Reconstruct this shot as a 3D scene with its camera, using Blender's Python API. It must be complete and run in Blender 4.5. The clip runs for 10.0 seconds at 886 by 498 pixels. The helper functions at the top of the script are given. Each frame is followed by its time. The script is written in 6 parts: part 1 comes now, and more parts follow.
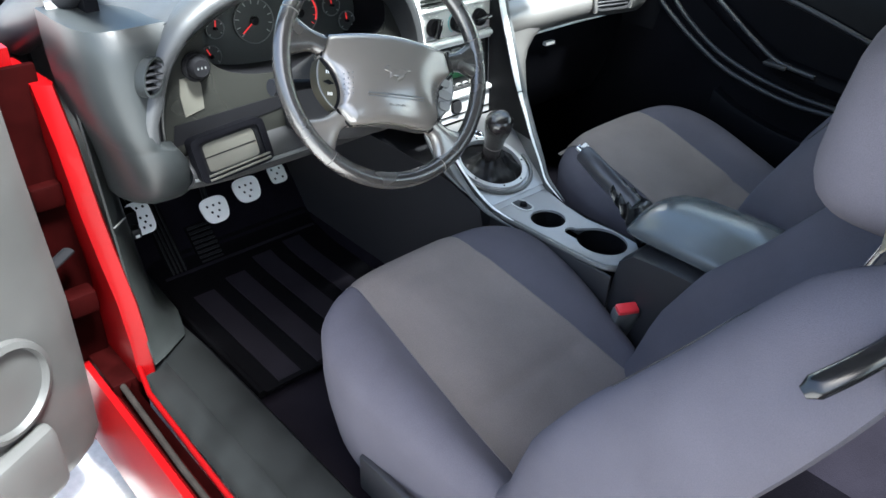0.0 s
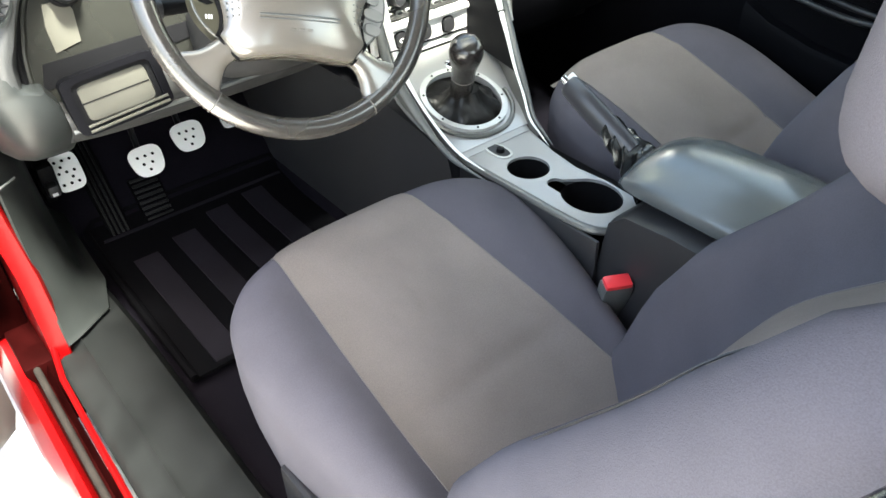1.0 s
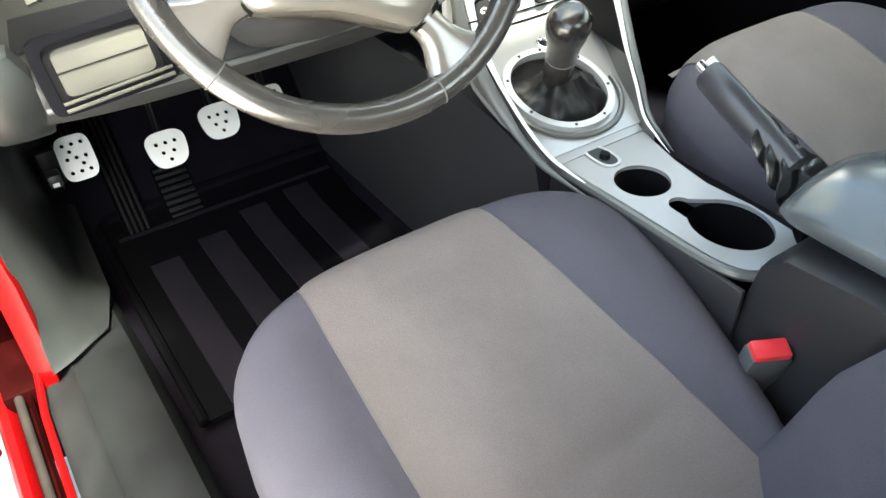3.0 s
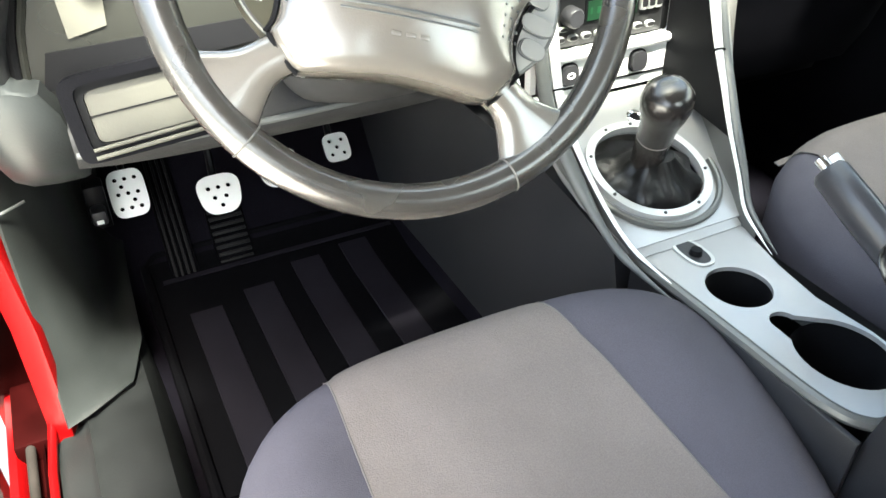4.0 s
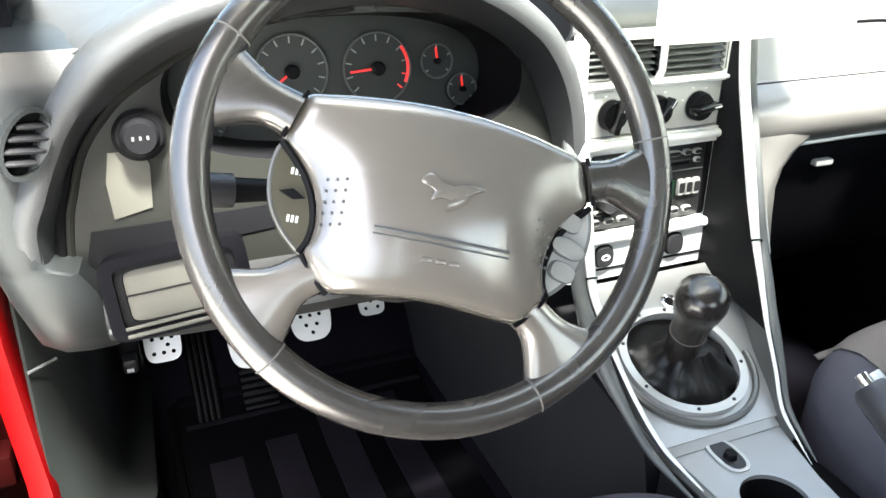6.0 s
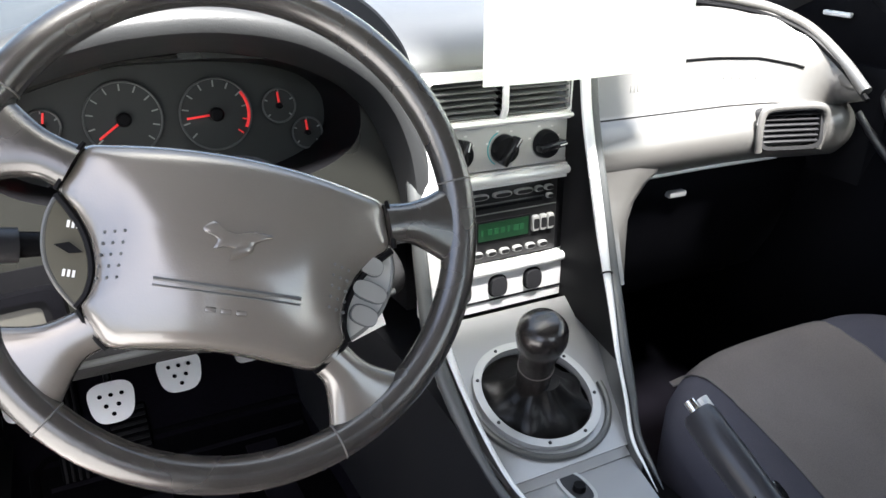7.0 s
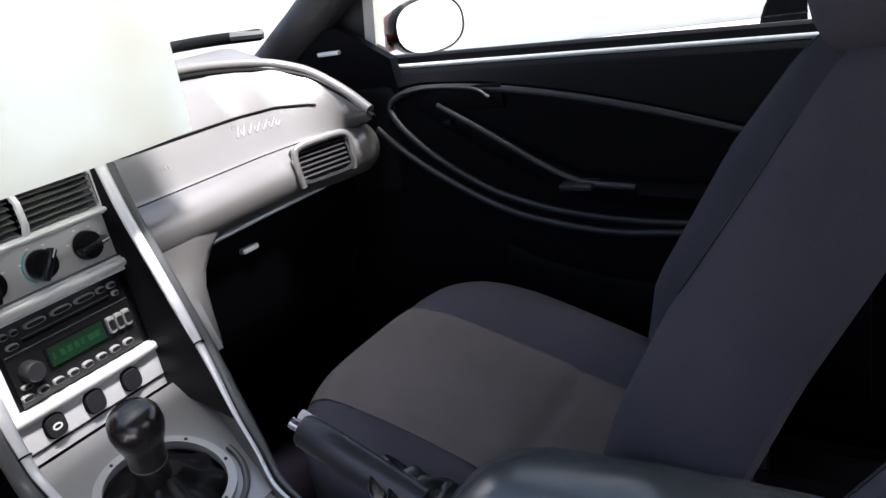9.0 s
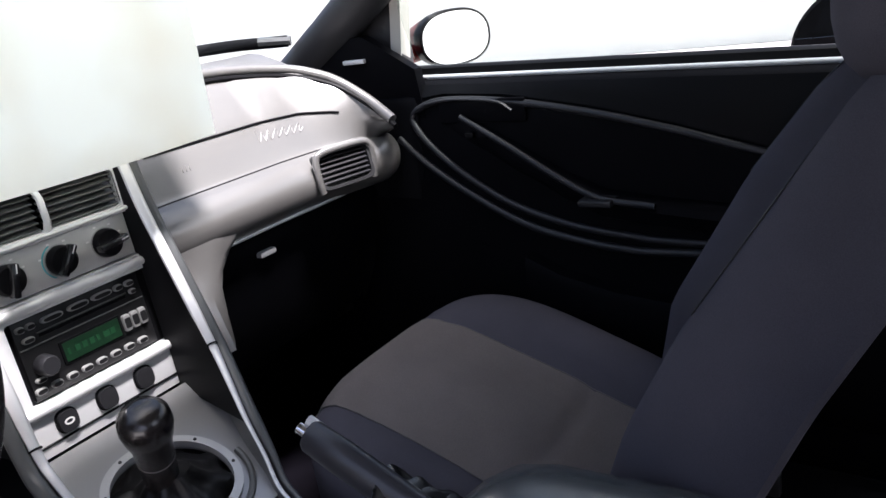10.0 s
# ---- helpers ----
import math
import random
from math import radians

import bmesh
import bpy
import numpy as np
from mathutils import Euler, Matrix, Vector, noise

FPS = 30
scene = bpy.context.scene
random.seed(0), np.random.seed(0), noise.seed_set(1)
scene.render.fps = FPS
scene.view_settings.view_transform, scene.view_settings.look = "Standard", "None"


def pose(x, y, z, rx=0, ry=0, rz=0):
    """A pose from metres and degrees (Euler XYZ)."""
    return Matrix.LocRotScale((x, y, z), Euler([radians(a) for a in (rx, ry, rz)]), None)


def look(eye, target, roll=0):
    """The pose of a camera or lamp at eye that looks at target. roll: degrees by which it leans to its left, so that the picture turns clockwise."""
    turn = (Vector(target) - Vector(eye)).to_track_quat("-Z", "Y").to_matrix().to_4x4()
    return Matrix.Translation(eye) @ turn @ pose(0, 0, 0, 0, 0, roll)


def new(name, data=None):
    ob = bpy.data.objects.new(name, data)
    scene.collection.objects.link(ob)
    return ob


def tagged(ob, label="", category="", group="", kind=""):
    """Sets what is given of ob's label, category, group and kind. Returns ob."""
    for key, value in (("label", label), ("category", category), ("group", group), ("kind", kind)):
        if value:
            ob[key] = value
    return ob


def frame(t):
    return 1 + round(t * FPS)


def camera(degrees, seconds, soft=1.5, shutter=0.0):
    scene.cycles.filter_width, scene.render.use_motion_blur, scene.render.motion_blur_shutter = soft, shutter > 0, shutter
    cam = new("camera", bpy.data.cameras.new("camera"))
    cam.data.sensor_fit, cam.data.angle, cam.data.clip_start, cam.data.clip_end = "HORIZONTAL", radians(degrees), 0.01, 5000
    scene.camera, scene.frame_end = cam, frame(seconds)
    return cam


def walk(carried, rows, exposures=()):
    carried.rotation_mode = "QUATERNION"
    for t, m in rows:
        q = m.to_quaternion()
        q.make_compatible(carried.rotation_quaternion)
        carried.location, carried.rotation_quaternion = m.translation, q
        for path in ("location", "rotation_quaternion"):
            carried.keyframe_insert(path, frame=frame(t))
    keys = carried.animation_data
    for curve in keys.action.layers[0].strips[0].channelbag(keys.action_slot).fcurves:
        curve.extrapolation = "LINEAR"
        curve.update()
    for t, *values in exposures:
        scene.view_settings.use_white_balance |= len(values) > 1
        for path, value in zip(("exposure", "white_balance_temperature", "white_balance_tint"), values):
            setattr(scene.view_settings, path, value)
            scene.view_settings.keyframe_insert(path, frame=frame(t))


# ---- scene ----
cam = camera(59.2, 10.0)
SIZE = 1.12   # metres for one unit of the plan below
PATH = [
    (0, (-0.767, -0.944, 1.404), (0.378, 0.285, 0.319), 1.9),
    (0.5, (-0.563, -0.84, 1.337), (0.572, 0.34, 0.188), 2.1),
    (1, (-0.474, -0.855, 1.29), (0.513, 0.377, 0.062), -1.3),
    (1.5, (-0.461, -0.91, 1.307), (0.458, 0.374, 0.08), -1.9),
    (2, (-0.437, -0.878, 1.296), (0.501, 0.375, 0.052), -0.9),
    (2.2, (-0.401, -0.85, 1.272), (0.51, 0.429, 0.033), -2.2),
    (3.3, (-0.303, -0.553, 1.126), (0.518, 0.779, -0.117), -2.2),
    (3.5, (-0.283, -0.53, 1.129), (0.505, 0.844, -0.091), -3.3),
    (4, (-0.252, -0.522, 1.114), (0.489, 0.933, -0.041), 0.1),
    (4.5, (-0.252, -0.523, 1.113), (0.447, 0.957, -0.037), -0.3),
    (5, (-0.244, -0.51, 1.144), (0.445, 1.062, 0.117), -0.2),
    (5.2, (-0.237, -0.495, 1.161), (0.465, 1.095, 0.171), 0.6),
    (6.3, (-0.211, -0.484, 1.179), (0.514, 1.152, 0.284), 1.9),
    (6.5, (-0.186, -0.496, 1.175), (0.559, 1.121, 0.265), 2.2),
    (7, (-0.13, -0.526, 1.186), (0.755, 1.073, 0.371), 1.8),
    (7.5, (-0.105, -0.554, 1.187), (1.014, 0.937, 0.462), -0.4),
    (8, (-0.092, -0.586, 1.17), (1.209, 0.753, 0.451), -4.4),
    (8.5, (-0.074, -0.627, 1.15), (1.383, 0.571, 0.485), -9.0),
    (9, (-0.07, -0.648, 1.148), (1.47, 0.437, 0.477), -10.8),
    (9.5, (-0.066, -0.653, 1.146), (1.516, 0.406, 0.534), -10.9),
    (10, (-0.066, -0.654, 1.147), (1.456, 0.477, 0.511), -9.0),
]
EXPOSURES = [(0.0, 3.40, 5800, 4), (0.6, 3.95, 6500, 2), (2.0, 4.38, 6850, 0), (5.0, 4.58, 6650, 0), (6.5, 3.58, 6400, 8), (8.0, 2.62, 6200, 14), (9.0, 2.32, 6150, 18), (10.0, 2.22, 6150, 19)]
walk(cam, [(t, look(eye, target, roll)) for t, eye, target, roll in PATH], EXPOSURES)


# ---- world and sun ----
world = bpy.data.worlds.new("world")
scene.world = world
world.use_nodes = True
sky = world.node_tree.nodes.new("ShaderNodeTexSky")
sky.sky_type, sky.sun_disc = "NISHITA", False
sky.sun_elevation, sky.sun_rotation = radians(64), radians(180)
sky.air_density, sky.dust_density, sky.ozone_density = 1.0, 6.0, 0.6
world.node_tree.links.new(sky.outputs[0], world.node_tree.nodes["Background"].inputs[0])
world.node_tree.nodes["Background"].inputs[1].default_value = 0.08
sun = new("sun", bpy.data.lights.new("sun", "SUN"))
sun.data.energy, sun.data.angle, sun.data.color = 4.5, radians(12), (1.0, 0.97, 0.93)
sun.matrix_world = look((0.015, -0.48, 1.0), (0, 0, 0))


# ---- materials ----
def mat(name, colour, rough=0.5, metal=0.0, spec=0.5, grain=0.0, grain_scale=400.0, vary=0.12, vary_scale=9.0, coat=0.0, speck=0.0, folds=0.0, coat_rough=0.06):
    """A surface with broad stains, a fine grain in colour and relief, and uneven gloss."""
    m = bpy.data.materials.new(name)
    m.use_nodes = True
    t = m.node_tree
    b = t.nodes["Principled BSDF"]
    b.inputs["Metallic"].default_value = metal
    b.inputs["Specular IOR Level"].default_value = spec
    b.inputs["Coat Weight"].default_value = coat
    b.inputs["Coat Roughness"].default_value = coat_rough
    co = t.nodes.new("ShaderNodeTexCoord")

    def noise_at(scale, detail):
        n = t.nodes.new("ShaderNodeTexNoise")
        n.inputs["Scale"].default_value, n.inputs["Detail"].default_value = scale, detail
        t.links.new(co.outputs["Object"], n.inputs["Vector"])
        return n.outputs["Fac"]

    def ramp(fac, lo, hi):
        r = t.nodes.new("ShaderNodeMapRange")
        r.inputs["From Min"].default_value, r.inputs["From Max"].default_value = 0.22, 0.78
        r.inputs["To Min"].default_value, r.inputs["To Max"].default_value = lo, hi
        t.links.new(fac, r.inputs["Value"])
        return r.outputs["Result"]

    broad, fine = noise_at(vary_scale, 5.0), noise_at(grain_scale, 3.0)
    mul = t.nodes.new("ShaderNodeMath")
    mul.operation = "MULTIPLY"
    t.links.new(ramp(broad, 1 - vary, 1 + vary), mul.inputs[0])
    t.links.new(ramp(fine, 1 - speck, 1 + speck), mul.inputs[1])
    mix = t.nodes.new("ShaderNodeVectorMath")
    mix.operation = "SCALE"
    mix.inputs[0].default_value = colour
    t.links.new(mul.outputs[0], mix.inputs["Scale"])
    t.links.new(mix.outputs[0], b.inputs["Base Color"])
    t.links.new(ramp(noise_at(vary_scale, 1.0), rough * 0.9, min(rough * 1.12, 1.0)), b.inputs["Roughness"])
    if grain:
        bump = t.nodes.new("ShaderNodeBump")
        bump.inputs["Strength"].default_value, bump.inputs["Distance"].default_value = grain, 0.0006
        t.links.new(fine, bump.inputs["Height"])
        t.links.new(bump.outputs[0], b.inputs["Normal"])
        if folds:
            soft = t.nodes.new("ShaderNodeBump")
            soft.inputs["Strength"].default_value, soft.inputs["Distance"].default_value = folds, 0.012
            t.links.new(noise_at(11.0, 2.0), soft.inputs["Height"])
            t.links.new(soft.outputs[0], bump.inputs["Normal"])
    return m


def glass(name, tint=(0.93, 0.97, 0.95)):
    m = bpy.data.materials.new(name)
    m.use_nodes = True
    t = m.node_tree
    t.nodes.remove(t.nodes["Principled BSDF"])
    tr, gl = t.nodes.new("ShaderNodeBsdfTransparent"), t.nodes.new("ShaderNodeBsdfGlossy")
    tr.inputs["Color"].default_value, gl.inputs["Roughness"].default_value = (*tint, 1), 0.01
    mx = t.nodes.new("ShaderNodeMixShader")
    mx.inputs[0].default_value = 0.06
    t.links.new(tr.outputs[0], mx.inputs[1])
    t.links.new(gl.outputs[0], mx.inputs[2])
    t.links.new(mx.outputs[0], t.nodes["Material Output"].inputs["Surface"])
    return m


def glow(name, colour, strength):
    m = mat(name, colour, 0.4)
    b = m.node_tree.nodes["Principled BSDF"]
    b.inputs["Emission Color"].default_value, b.inputs["Emission Strength"].default_value = (*colour, 1), strength
    return m


GRAPHITE = mat("graphite_vinyl", (0.092, 0.089, 0.084), 0.32, spec=1.0, grain=0.16, grain_scale=700, vary=0.03, speck=0.04, coat=0.35, coat_rough=0.24)
KEYPLASTIC = mat("grey_key_plastic", (0.17, 0.17, 0.165), 0.4, vary=0.1)
FABRIC = mat("seat_fabric", (0.074, 0.070, 0.083), 0.9, spec=0.06, grain=0.6, grain_scale=900, speck=0.12, vary=0.14, vary_scale=7, folds=0.45)
INSERT = mat("seat_insert_fabric", (0.150, 0.130, 0.121), 0.92, spec=0.06, grain=0.7, grain_scale=700, speck=0.14, vary=0.16, vary_scale=6, folds=0.5)
STITCH = mat("stitching", (0.115, 0.105, 0.10), 0.8)
VINYL = mat("dash_vinyl", (0.024, 0.024, 0.025), 0.6, spec=0.12, grain=0.45, grain_scale=650, vary=0.10, speck=0.1)
PLASTIC = mat("dark_plastic", (0.018, 0.018, 0.020), 0.4, spec=0.4, grain=0.35, grain_scale=700, vary=0.12, speck=0.1)
TRIM = mat("grey_trim_plastic", (0.07, 0.073, 0.073), 0.34, grain=0.3, grain_scale=600, vary=0.15)
# Darker than the plastic itself: the cabin's shade is put into this colour.
SHADED_TRIM = mat("shaded_trim", (0.0036, 0.0036, 0.0046), 0.45, spec=0.03, grain=0.35, grain_scale=500, vary=0.15)
BLACK = mat("black_plastic", (0.0055, 0.0055, 0.0062), 0.40, spec=0.07, grain=0.15, vary=0.2)
RUBBER = mat("black_rubber", (0.0026, 0.0026, 0.0032), 0.75, spec=0.02, grain=0.4, grain_scale=300, vary=0.25)
RIB = mat("worn_rubber_rib", (0.0095, 0.0086, 0.0118), 0.6, spec=0.08, grain=0.4, grain_scale=300, vary=0.3)
CARPET = mat("carpet", (0.0058, 0.0052, 0.0075), 0.95, spec=0.01, grain=1.0, grain_scale=500, speck=0.3, vary=0.25)
SILVER = mat("silver_paint", (0.71, 0.71, 0.70), 0.34, metal=0.3, vary=0.05, grain=0.08, grain_scale=900)
SATIN = mat("grey_panel_paint", (0.1, 0.1, 0.095), 0.35, metal=0.3, vary=0.08, grain=0.1)
ALU = mat("brushed_aluminium", (0.85, 0.85, 0.84), 0.40, metal=0.55, vary=0.08, grain=0.1)
CHROME = mat("chrome", (0.85, 0.85, 0.86), 0.08, metal=1.0, vary=0.04)
LEATHER = mat("wheel_leather", (0.032, 0.029, 0.026), 0.26, spec=0.9, grain=0.20, grain_scale=520, vary=0.12, vary_scale=30, speck=0.08, coat=0.5, coat_rough=0.15)
PAD = mat("wheel_pad", (0.125, 0.112, 0.098), 0.22, spec=1.0, grain=0.12, grain_scale=620, vary=0.04, vary_scale=14, coat=1.0, coat_rough=0.13)
KNOBSKIN = mat("knob_leather", (0.018, 0.015, 0.014), 0.22, spec=0.7, grain=0.3, grain_scale=500, vary=0.2)
BOOT = mat("boot_leather", (0.006, 0.0055, 0.0055), 0.36, spec=0.3, grain=0.4, grain_scale=260, vary=0.2)
BRAKEBOOT = mat("glossy_boot_leather", (0.008, 0.008, 0.0085), 0.24, spec=0.7, grain=0.3, grain_scale=300, vary=0.2)
RIMSTITCH = mat("worn_wheel_thread", (0.10, 0.095, 0.088), 0.6)
GUIDE = mat("gloss_black_plastic", (0.007, 0.007, 0.0075), 0.22, spec=0.5, vary=0.15)
# Tan of a painted light spot and of a plastic strip.
TAN = mat("tan_light_and_strip", (0.17, 0.15, 0.105), 0.8, grain=0.8, grain_scale=300, speck=0.2)
DARKBLUE = mat("dark_blue_paint", (0.015, 0.02, 0.035), 0.4, vary=0.2)
# Red paint darkened: the shade of the door opening is in the colour.
SHADED_RED = mat("shaded_red_paint", (0.0048, 0.0004, 0.0004), 0.6, spec=0.01, vary=0.4, vary_scale=20)
CLIMATE = mat("grey_climate_plastic", (0.43, 0.43, 0.42), 0.38, metal=0.2, vary=0.06, grain=0.1)
PLATE = mat("gunmetal_plate", (0.29, 0.29, 0.29), 0.32, metal=0.40, vary=0.08, grain=0.1, grain_scale=900)
PALEKEY = mat("pale_key_plastic", (0.25, 0.25, 0.24), 0.35, vary=0.1)
# Paler copy of the dash vinyl, with reflected sky put into its colour.
SKYLIT_TOP = mat("skylit_dash_vinyl", (0.045, 0.046, 0.048), 0.30, spec=0.55, grain=0.4, grain_scale=650, vary=0.08)
FOOTRIB = mat("scuffed_rubber_rib", (0.0095, 0.0092, 0.0098), 0.55, spec=0.1, grain=0.3, vary=0.3)
ENDGRIP = mat("grey_lever_plastic", (0.032, 0.0315, 0.036), 0.35, spec=0.5, grain=0.2, vary=0.1)
DIMMARK = mat("dim_dial_print", (0.22, 0.23, 0.22), 0.6)
RADIOBODY = mat("black_radio_face", (0.011, 0.011, 0.0115), 0.35, spec=0.3, vary=0.1)
RED = mat("red_car_paint", (0.090, 0.0006, 0.0011), 0.35, spec=0.10, coat=0.06, vary=0.06, vary_scale=5)
MIRROR = mat("mirror_glass", (0.9, 0.9, 0.9), 0.03, metal=1.0, vary=0.02)
def paper_mat():
    m = mat("paper", (0.5, 0.52, 0.48), 0.7, vary=0.03, grain=0.1, grain_scale=200)
    t = m.node_tree
    tl, mx = t.nodes.new("ShaderNodeBsdfTranslucent"), t.nodes.new("ShaderNodeMixShader")
    no, rp, tc = t.nodes.new("ShaderNodeTexNoise"), t.nodes.new("ShaderNodeValToRGB"), t.nodes.new("ShaderNodeTexCoord")
    no.inputs["Scale"].default_value, no.inputs["Detail"].default_value = 5.0, 2.0
    rp.color_ramp.elements[0].position, rp.color_ramp.elements[0].color = 0.36, (0.76, 0.74, 0.64, 1)
    rp.color_ramp.elements[1].position, rp.color_ramp.elements[1].color = 0.58, (0.86, 0.89, 0.84, 1)
    t.links.new(tc.outputs["Object"], no.inputs["Vector"])
    t.links.new(no.outputs["Fac"], rp.inputs[0])
    t.links.new(rp.outputs[0], tl.inputs[0])
    mx.inputs[0].default_value = 0.8
    t.links.new(t.nodes["Principled BSDF"].outputs[0], mx.inputs[1])
    t.links.new(tl.outputs[0], mx.inputs[2])
    t.links.new(mx.outputs[0], t.nodes["Material Output"].inputs[0])
    return m


PAPER = paper_mat()
REDPLASTIC = mat("red_plastic", (0.60, 0.03, 0.04), 0.35, vary=0.05)
MARK = mat("white_print", (0.7, 0.7, 0.68), 0.6)
NEEDLE = glow("needle_red", (0.75, 0.03, 0.03), 0.05)
LCD = glow("green_display", (0.003, 0.020, 0.007), 0.02)
LCDBAR = glow("green_digits", (0.008, 0.048, 0.018), 0.014)
DIAL = mat("dial_face", (0.012, 0.0145, 0.0135), 0.5, vary=0.1)
BROWN = mat("dusty_seal", (0.0085, 0.0070, 0.0062), 0.8, spec=0.06, vary=0.4, vary_scale=25)
CONCRETE = mat("sunlit_concrete", (0.42, 0.41, 0.39), 0.9, grain=0.6, grain_scale=60, vary=0.15, vary_scale=1.5, speck=0.15)
STUCCO = mat("pale_wall_paint", (0.75, 0.74, 0.72), 0.9, grain=0.4, grain_scale=40, vary=0.06, vary_scale=0.8)
HEADLINER = mat("headliner_cloth", (0.1, 0.1, 0.1), 0.95, grain=0.5, grain_scale=500)
PADFELT = mat("pale_felt", (0.42, 0.41, 0.37), 0.9, grain=0.4)
GLASS = glass("clear_glass")
TINTED = glass("tinted_glass", (0.86, 0.90, 0.88))


SCUFF = mat("worn_scuff_plastic", (0.0070, 0.0076, 0.0076), 0.5, spec=0.12, grain=0.3, grain_scale=500, vary=0.35, vary_scale=14, speck=0.15)
ENDCAP = mat("dash_end_plastic", (0.0150, 0.0168, 0.0171), 0.38, spec=0.3, grain=0.25, vary=0.15)
GOLD = mat("brass_tinted_plastic", (0.075, 0.07, 0.05), 0.3, metal=0.4, vary=0.1)
LEDGE = mat("pale_sill_trim", (0.40, 0.41, 0.42), 0.22, spec=0.7, vary=0.08)
KICK = mat("kick_panel_plastic", (0.0115, 0.0128, 0.0124), 0.38, spec=0.25, grain=0.2, vary=0.3, vary_scale=12, speck=0.1)
PALEDOOR = mat("grey_door_vinyl", (0.030, 0.030, 0.029), 0.45, grain=0.3, vary=0.3, vary_scale=6)
LIDSKIN = mat("armrest_vinyl", (0.070, 0.077, 0.080), 0.21, spec=0.6, grain=0.2, vary=0.12)
HOODSKIN = mat("hood_vinyl", (0.026, 0.027, 0.028), 0.40, spec=0.40, grain=0.45, grain_scale=650, vary=0.10, speck=0.1)
CARD = mat("white_card", (0.78, 0.78, 0.75), 0.7, vary=0.05)
TRAYLID = mat("beige_lid_plastic", (0.062, 0.060, 0.050), 0.42, spec=0.4, grain=0.2, vary=0.2)
FINISH = mat("satin_finish_panel", (0.011, 0.0112, 0.0098), 0.28, spec=0.40, grain=0.05, vary=0.1)


# ---- mesh helpers ----
def finish(bm, angle=40):
    bmesh.ops.recalc_face_normals(bm, faces=bm.faces)
    me = bpy.data.meshes.new("mesh")
    bm.to_mesh(me)
    bm.free()
    for p in me.polygons:
        p.use_smooth = True
    me.set_sharp_from_angle(angle=radians(angle))
    return me


def where(ob):
    return ob.location + (where(ob.parent) if ob.parent else Vector())


def part(name, bm, material, parent, label="", angle=40):
    """One mesh under a thing or a part; its vertices are given in the world."""
    bmesh.ops.transform(bm, matrix=Matrix.Translation(-where(parent)) @ Matrix.Diagonal((SIZE, SIZE, SIZE, 1)), verts=bm.verts)
    ob = new(name, finish(bm, angle))
    ob.data.materials.append(material)
    ob.parent = parent
    return tagged(ob, label)


def thing(name, base, label, category, group="", kind=""):
    ob = new(name)
    ob.empty_display_size = 0.05
    ob.location = Vector(base) * SIZE
    return tagged(ob, label, category, group, kind)


def solo(name, bm, material, label, category, group="", kind="", angle=40):
    """A thing that is one mesh."""
    bmesh.ops.transform(bm, matrix=Matrix.Diagonal((SIZE, SIZE, SIZE, 1)), verts=bm.verts)
    ob = new(name, finish(bm, angle))
    ob.data.materials.append(material)
    return tagged(ob, label, category, group, kind)


def box(lo, hi, bevel=0.003, m=None, seg=2):
    bm = bmesh.new()
    c = [(a + b) / 2 for a, b in zip(lo, hi)]
    bmesh.ops.create_cube(bm, size=1, matrix=Matrix.Translation(c) @ Matrix.Diagonal((*[abs(b - a) for a, b in zip(lo, hi)], 1)))
    if bevel:
        bmesh.ops.bevel(bm, geom=bm.edges[:], offset=bevel, segments=seg, affect="EDGES", profile=0.5)
    if m is not None:
        bmesh.ops.transform(bm, matrix=m, verts=bm.verts)
    return bm


def loft(rings, closed=True, cap=True):
    bm = bmesh.new()
    vs = [[bm.verts.new(p) for p in r] for r in rings]
    k = len(rings[0])
    for a, b in zip(vs, vs[1:]):
        for i in range(k if closed else k - 1):
            j = (i + 1) % k
            bm.faces.new((a[i], a[j], b[j], b[i]))
    if cap and closed:
        bm.faces.new(vs[0][::-1])
        bm.faces.new(vs[-1])
    return bm


def thick(bm, depth):
    """Gives an open sheet a thickness."""
    bmesh.ops.recalc_face_normals(bm, faces=bm.faces)
    bmesh.ops.solidify(bm, geom=bm.faces[:] + bm.edges[:] + bm.verts[:], thickness=depth)
    return bm


def smooth_line(pts, n=8, closed=False):
    """A Catmull-Rom line through a few points."""
    pts = [Vector(p) for p in pts]
    k, out = len(pts), []
    for i in range(k if closed else k - 1):
        if closed:
            a, b, c, d = pts[i - 1], pts[i], pts[(i + 1) % k], pts[(i + 2) % k]
        else:
            b, c = pts[i], pts[i + 1]
            a, d = (pts[i - 1] if i else 2 * b - c), (pts[i + 2] if i + 2 < k else 2 * c - b)
        for j in range(n):
            t = j / n
            out.append(0.5 * (2 * b + (c - a) * t + (2 * a - 5 * b + 4 * c - d) * t * t + (3 * b - a - 3 * c + d) * t ** 3))
    return out if closed else out + [pts[-1]]


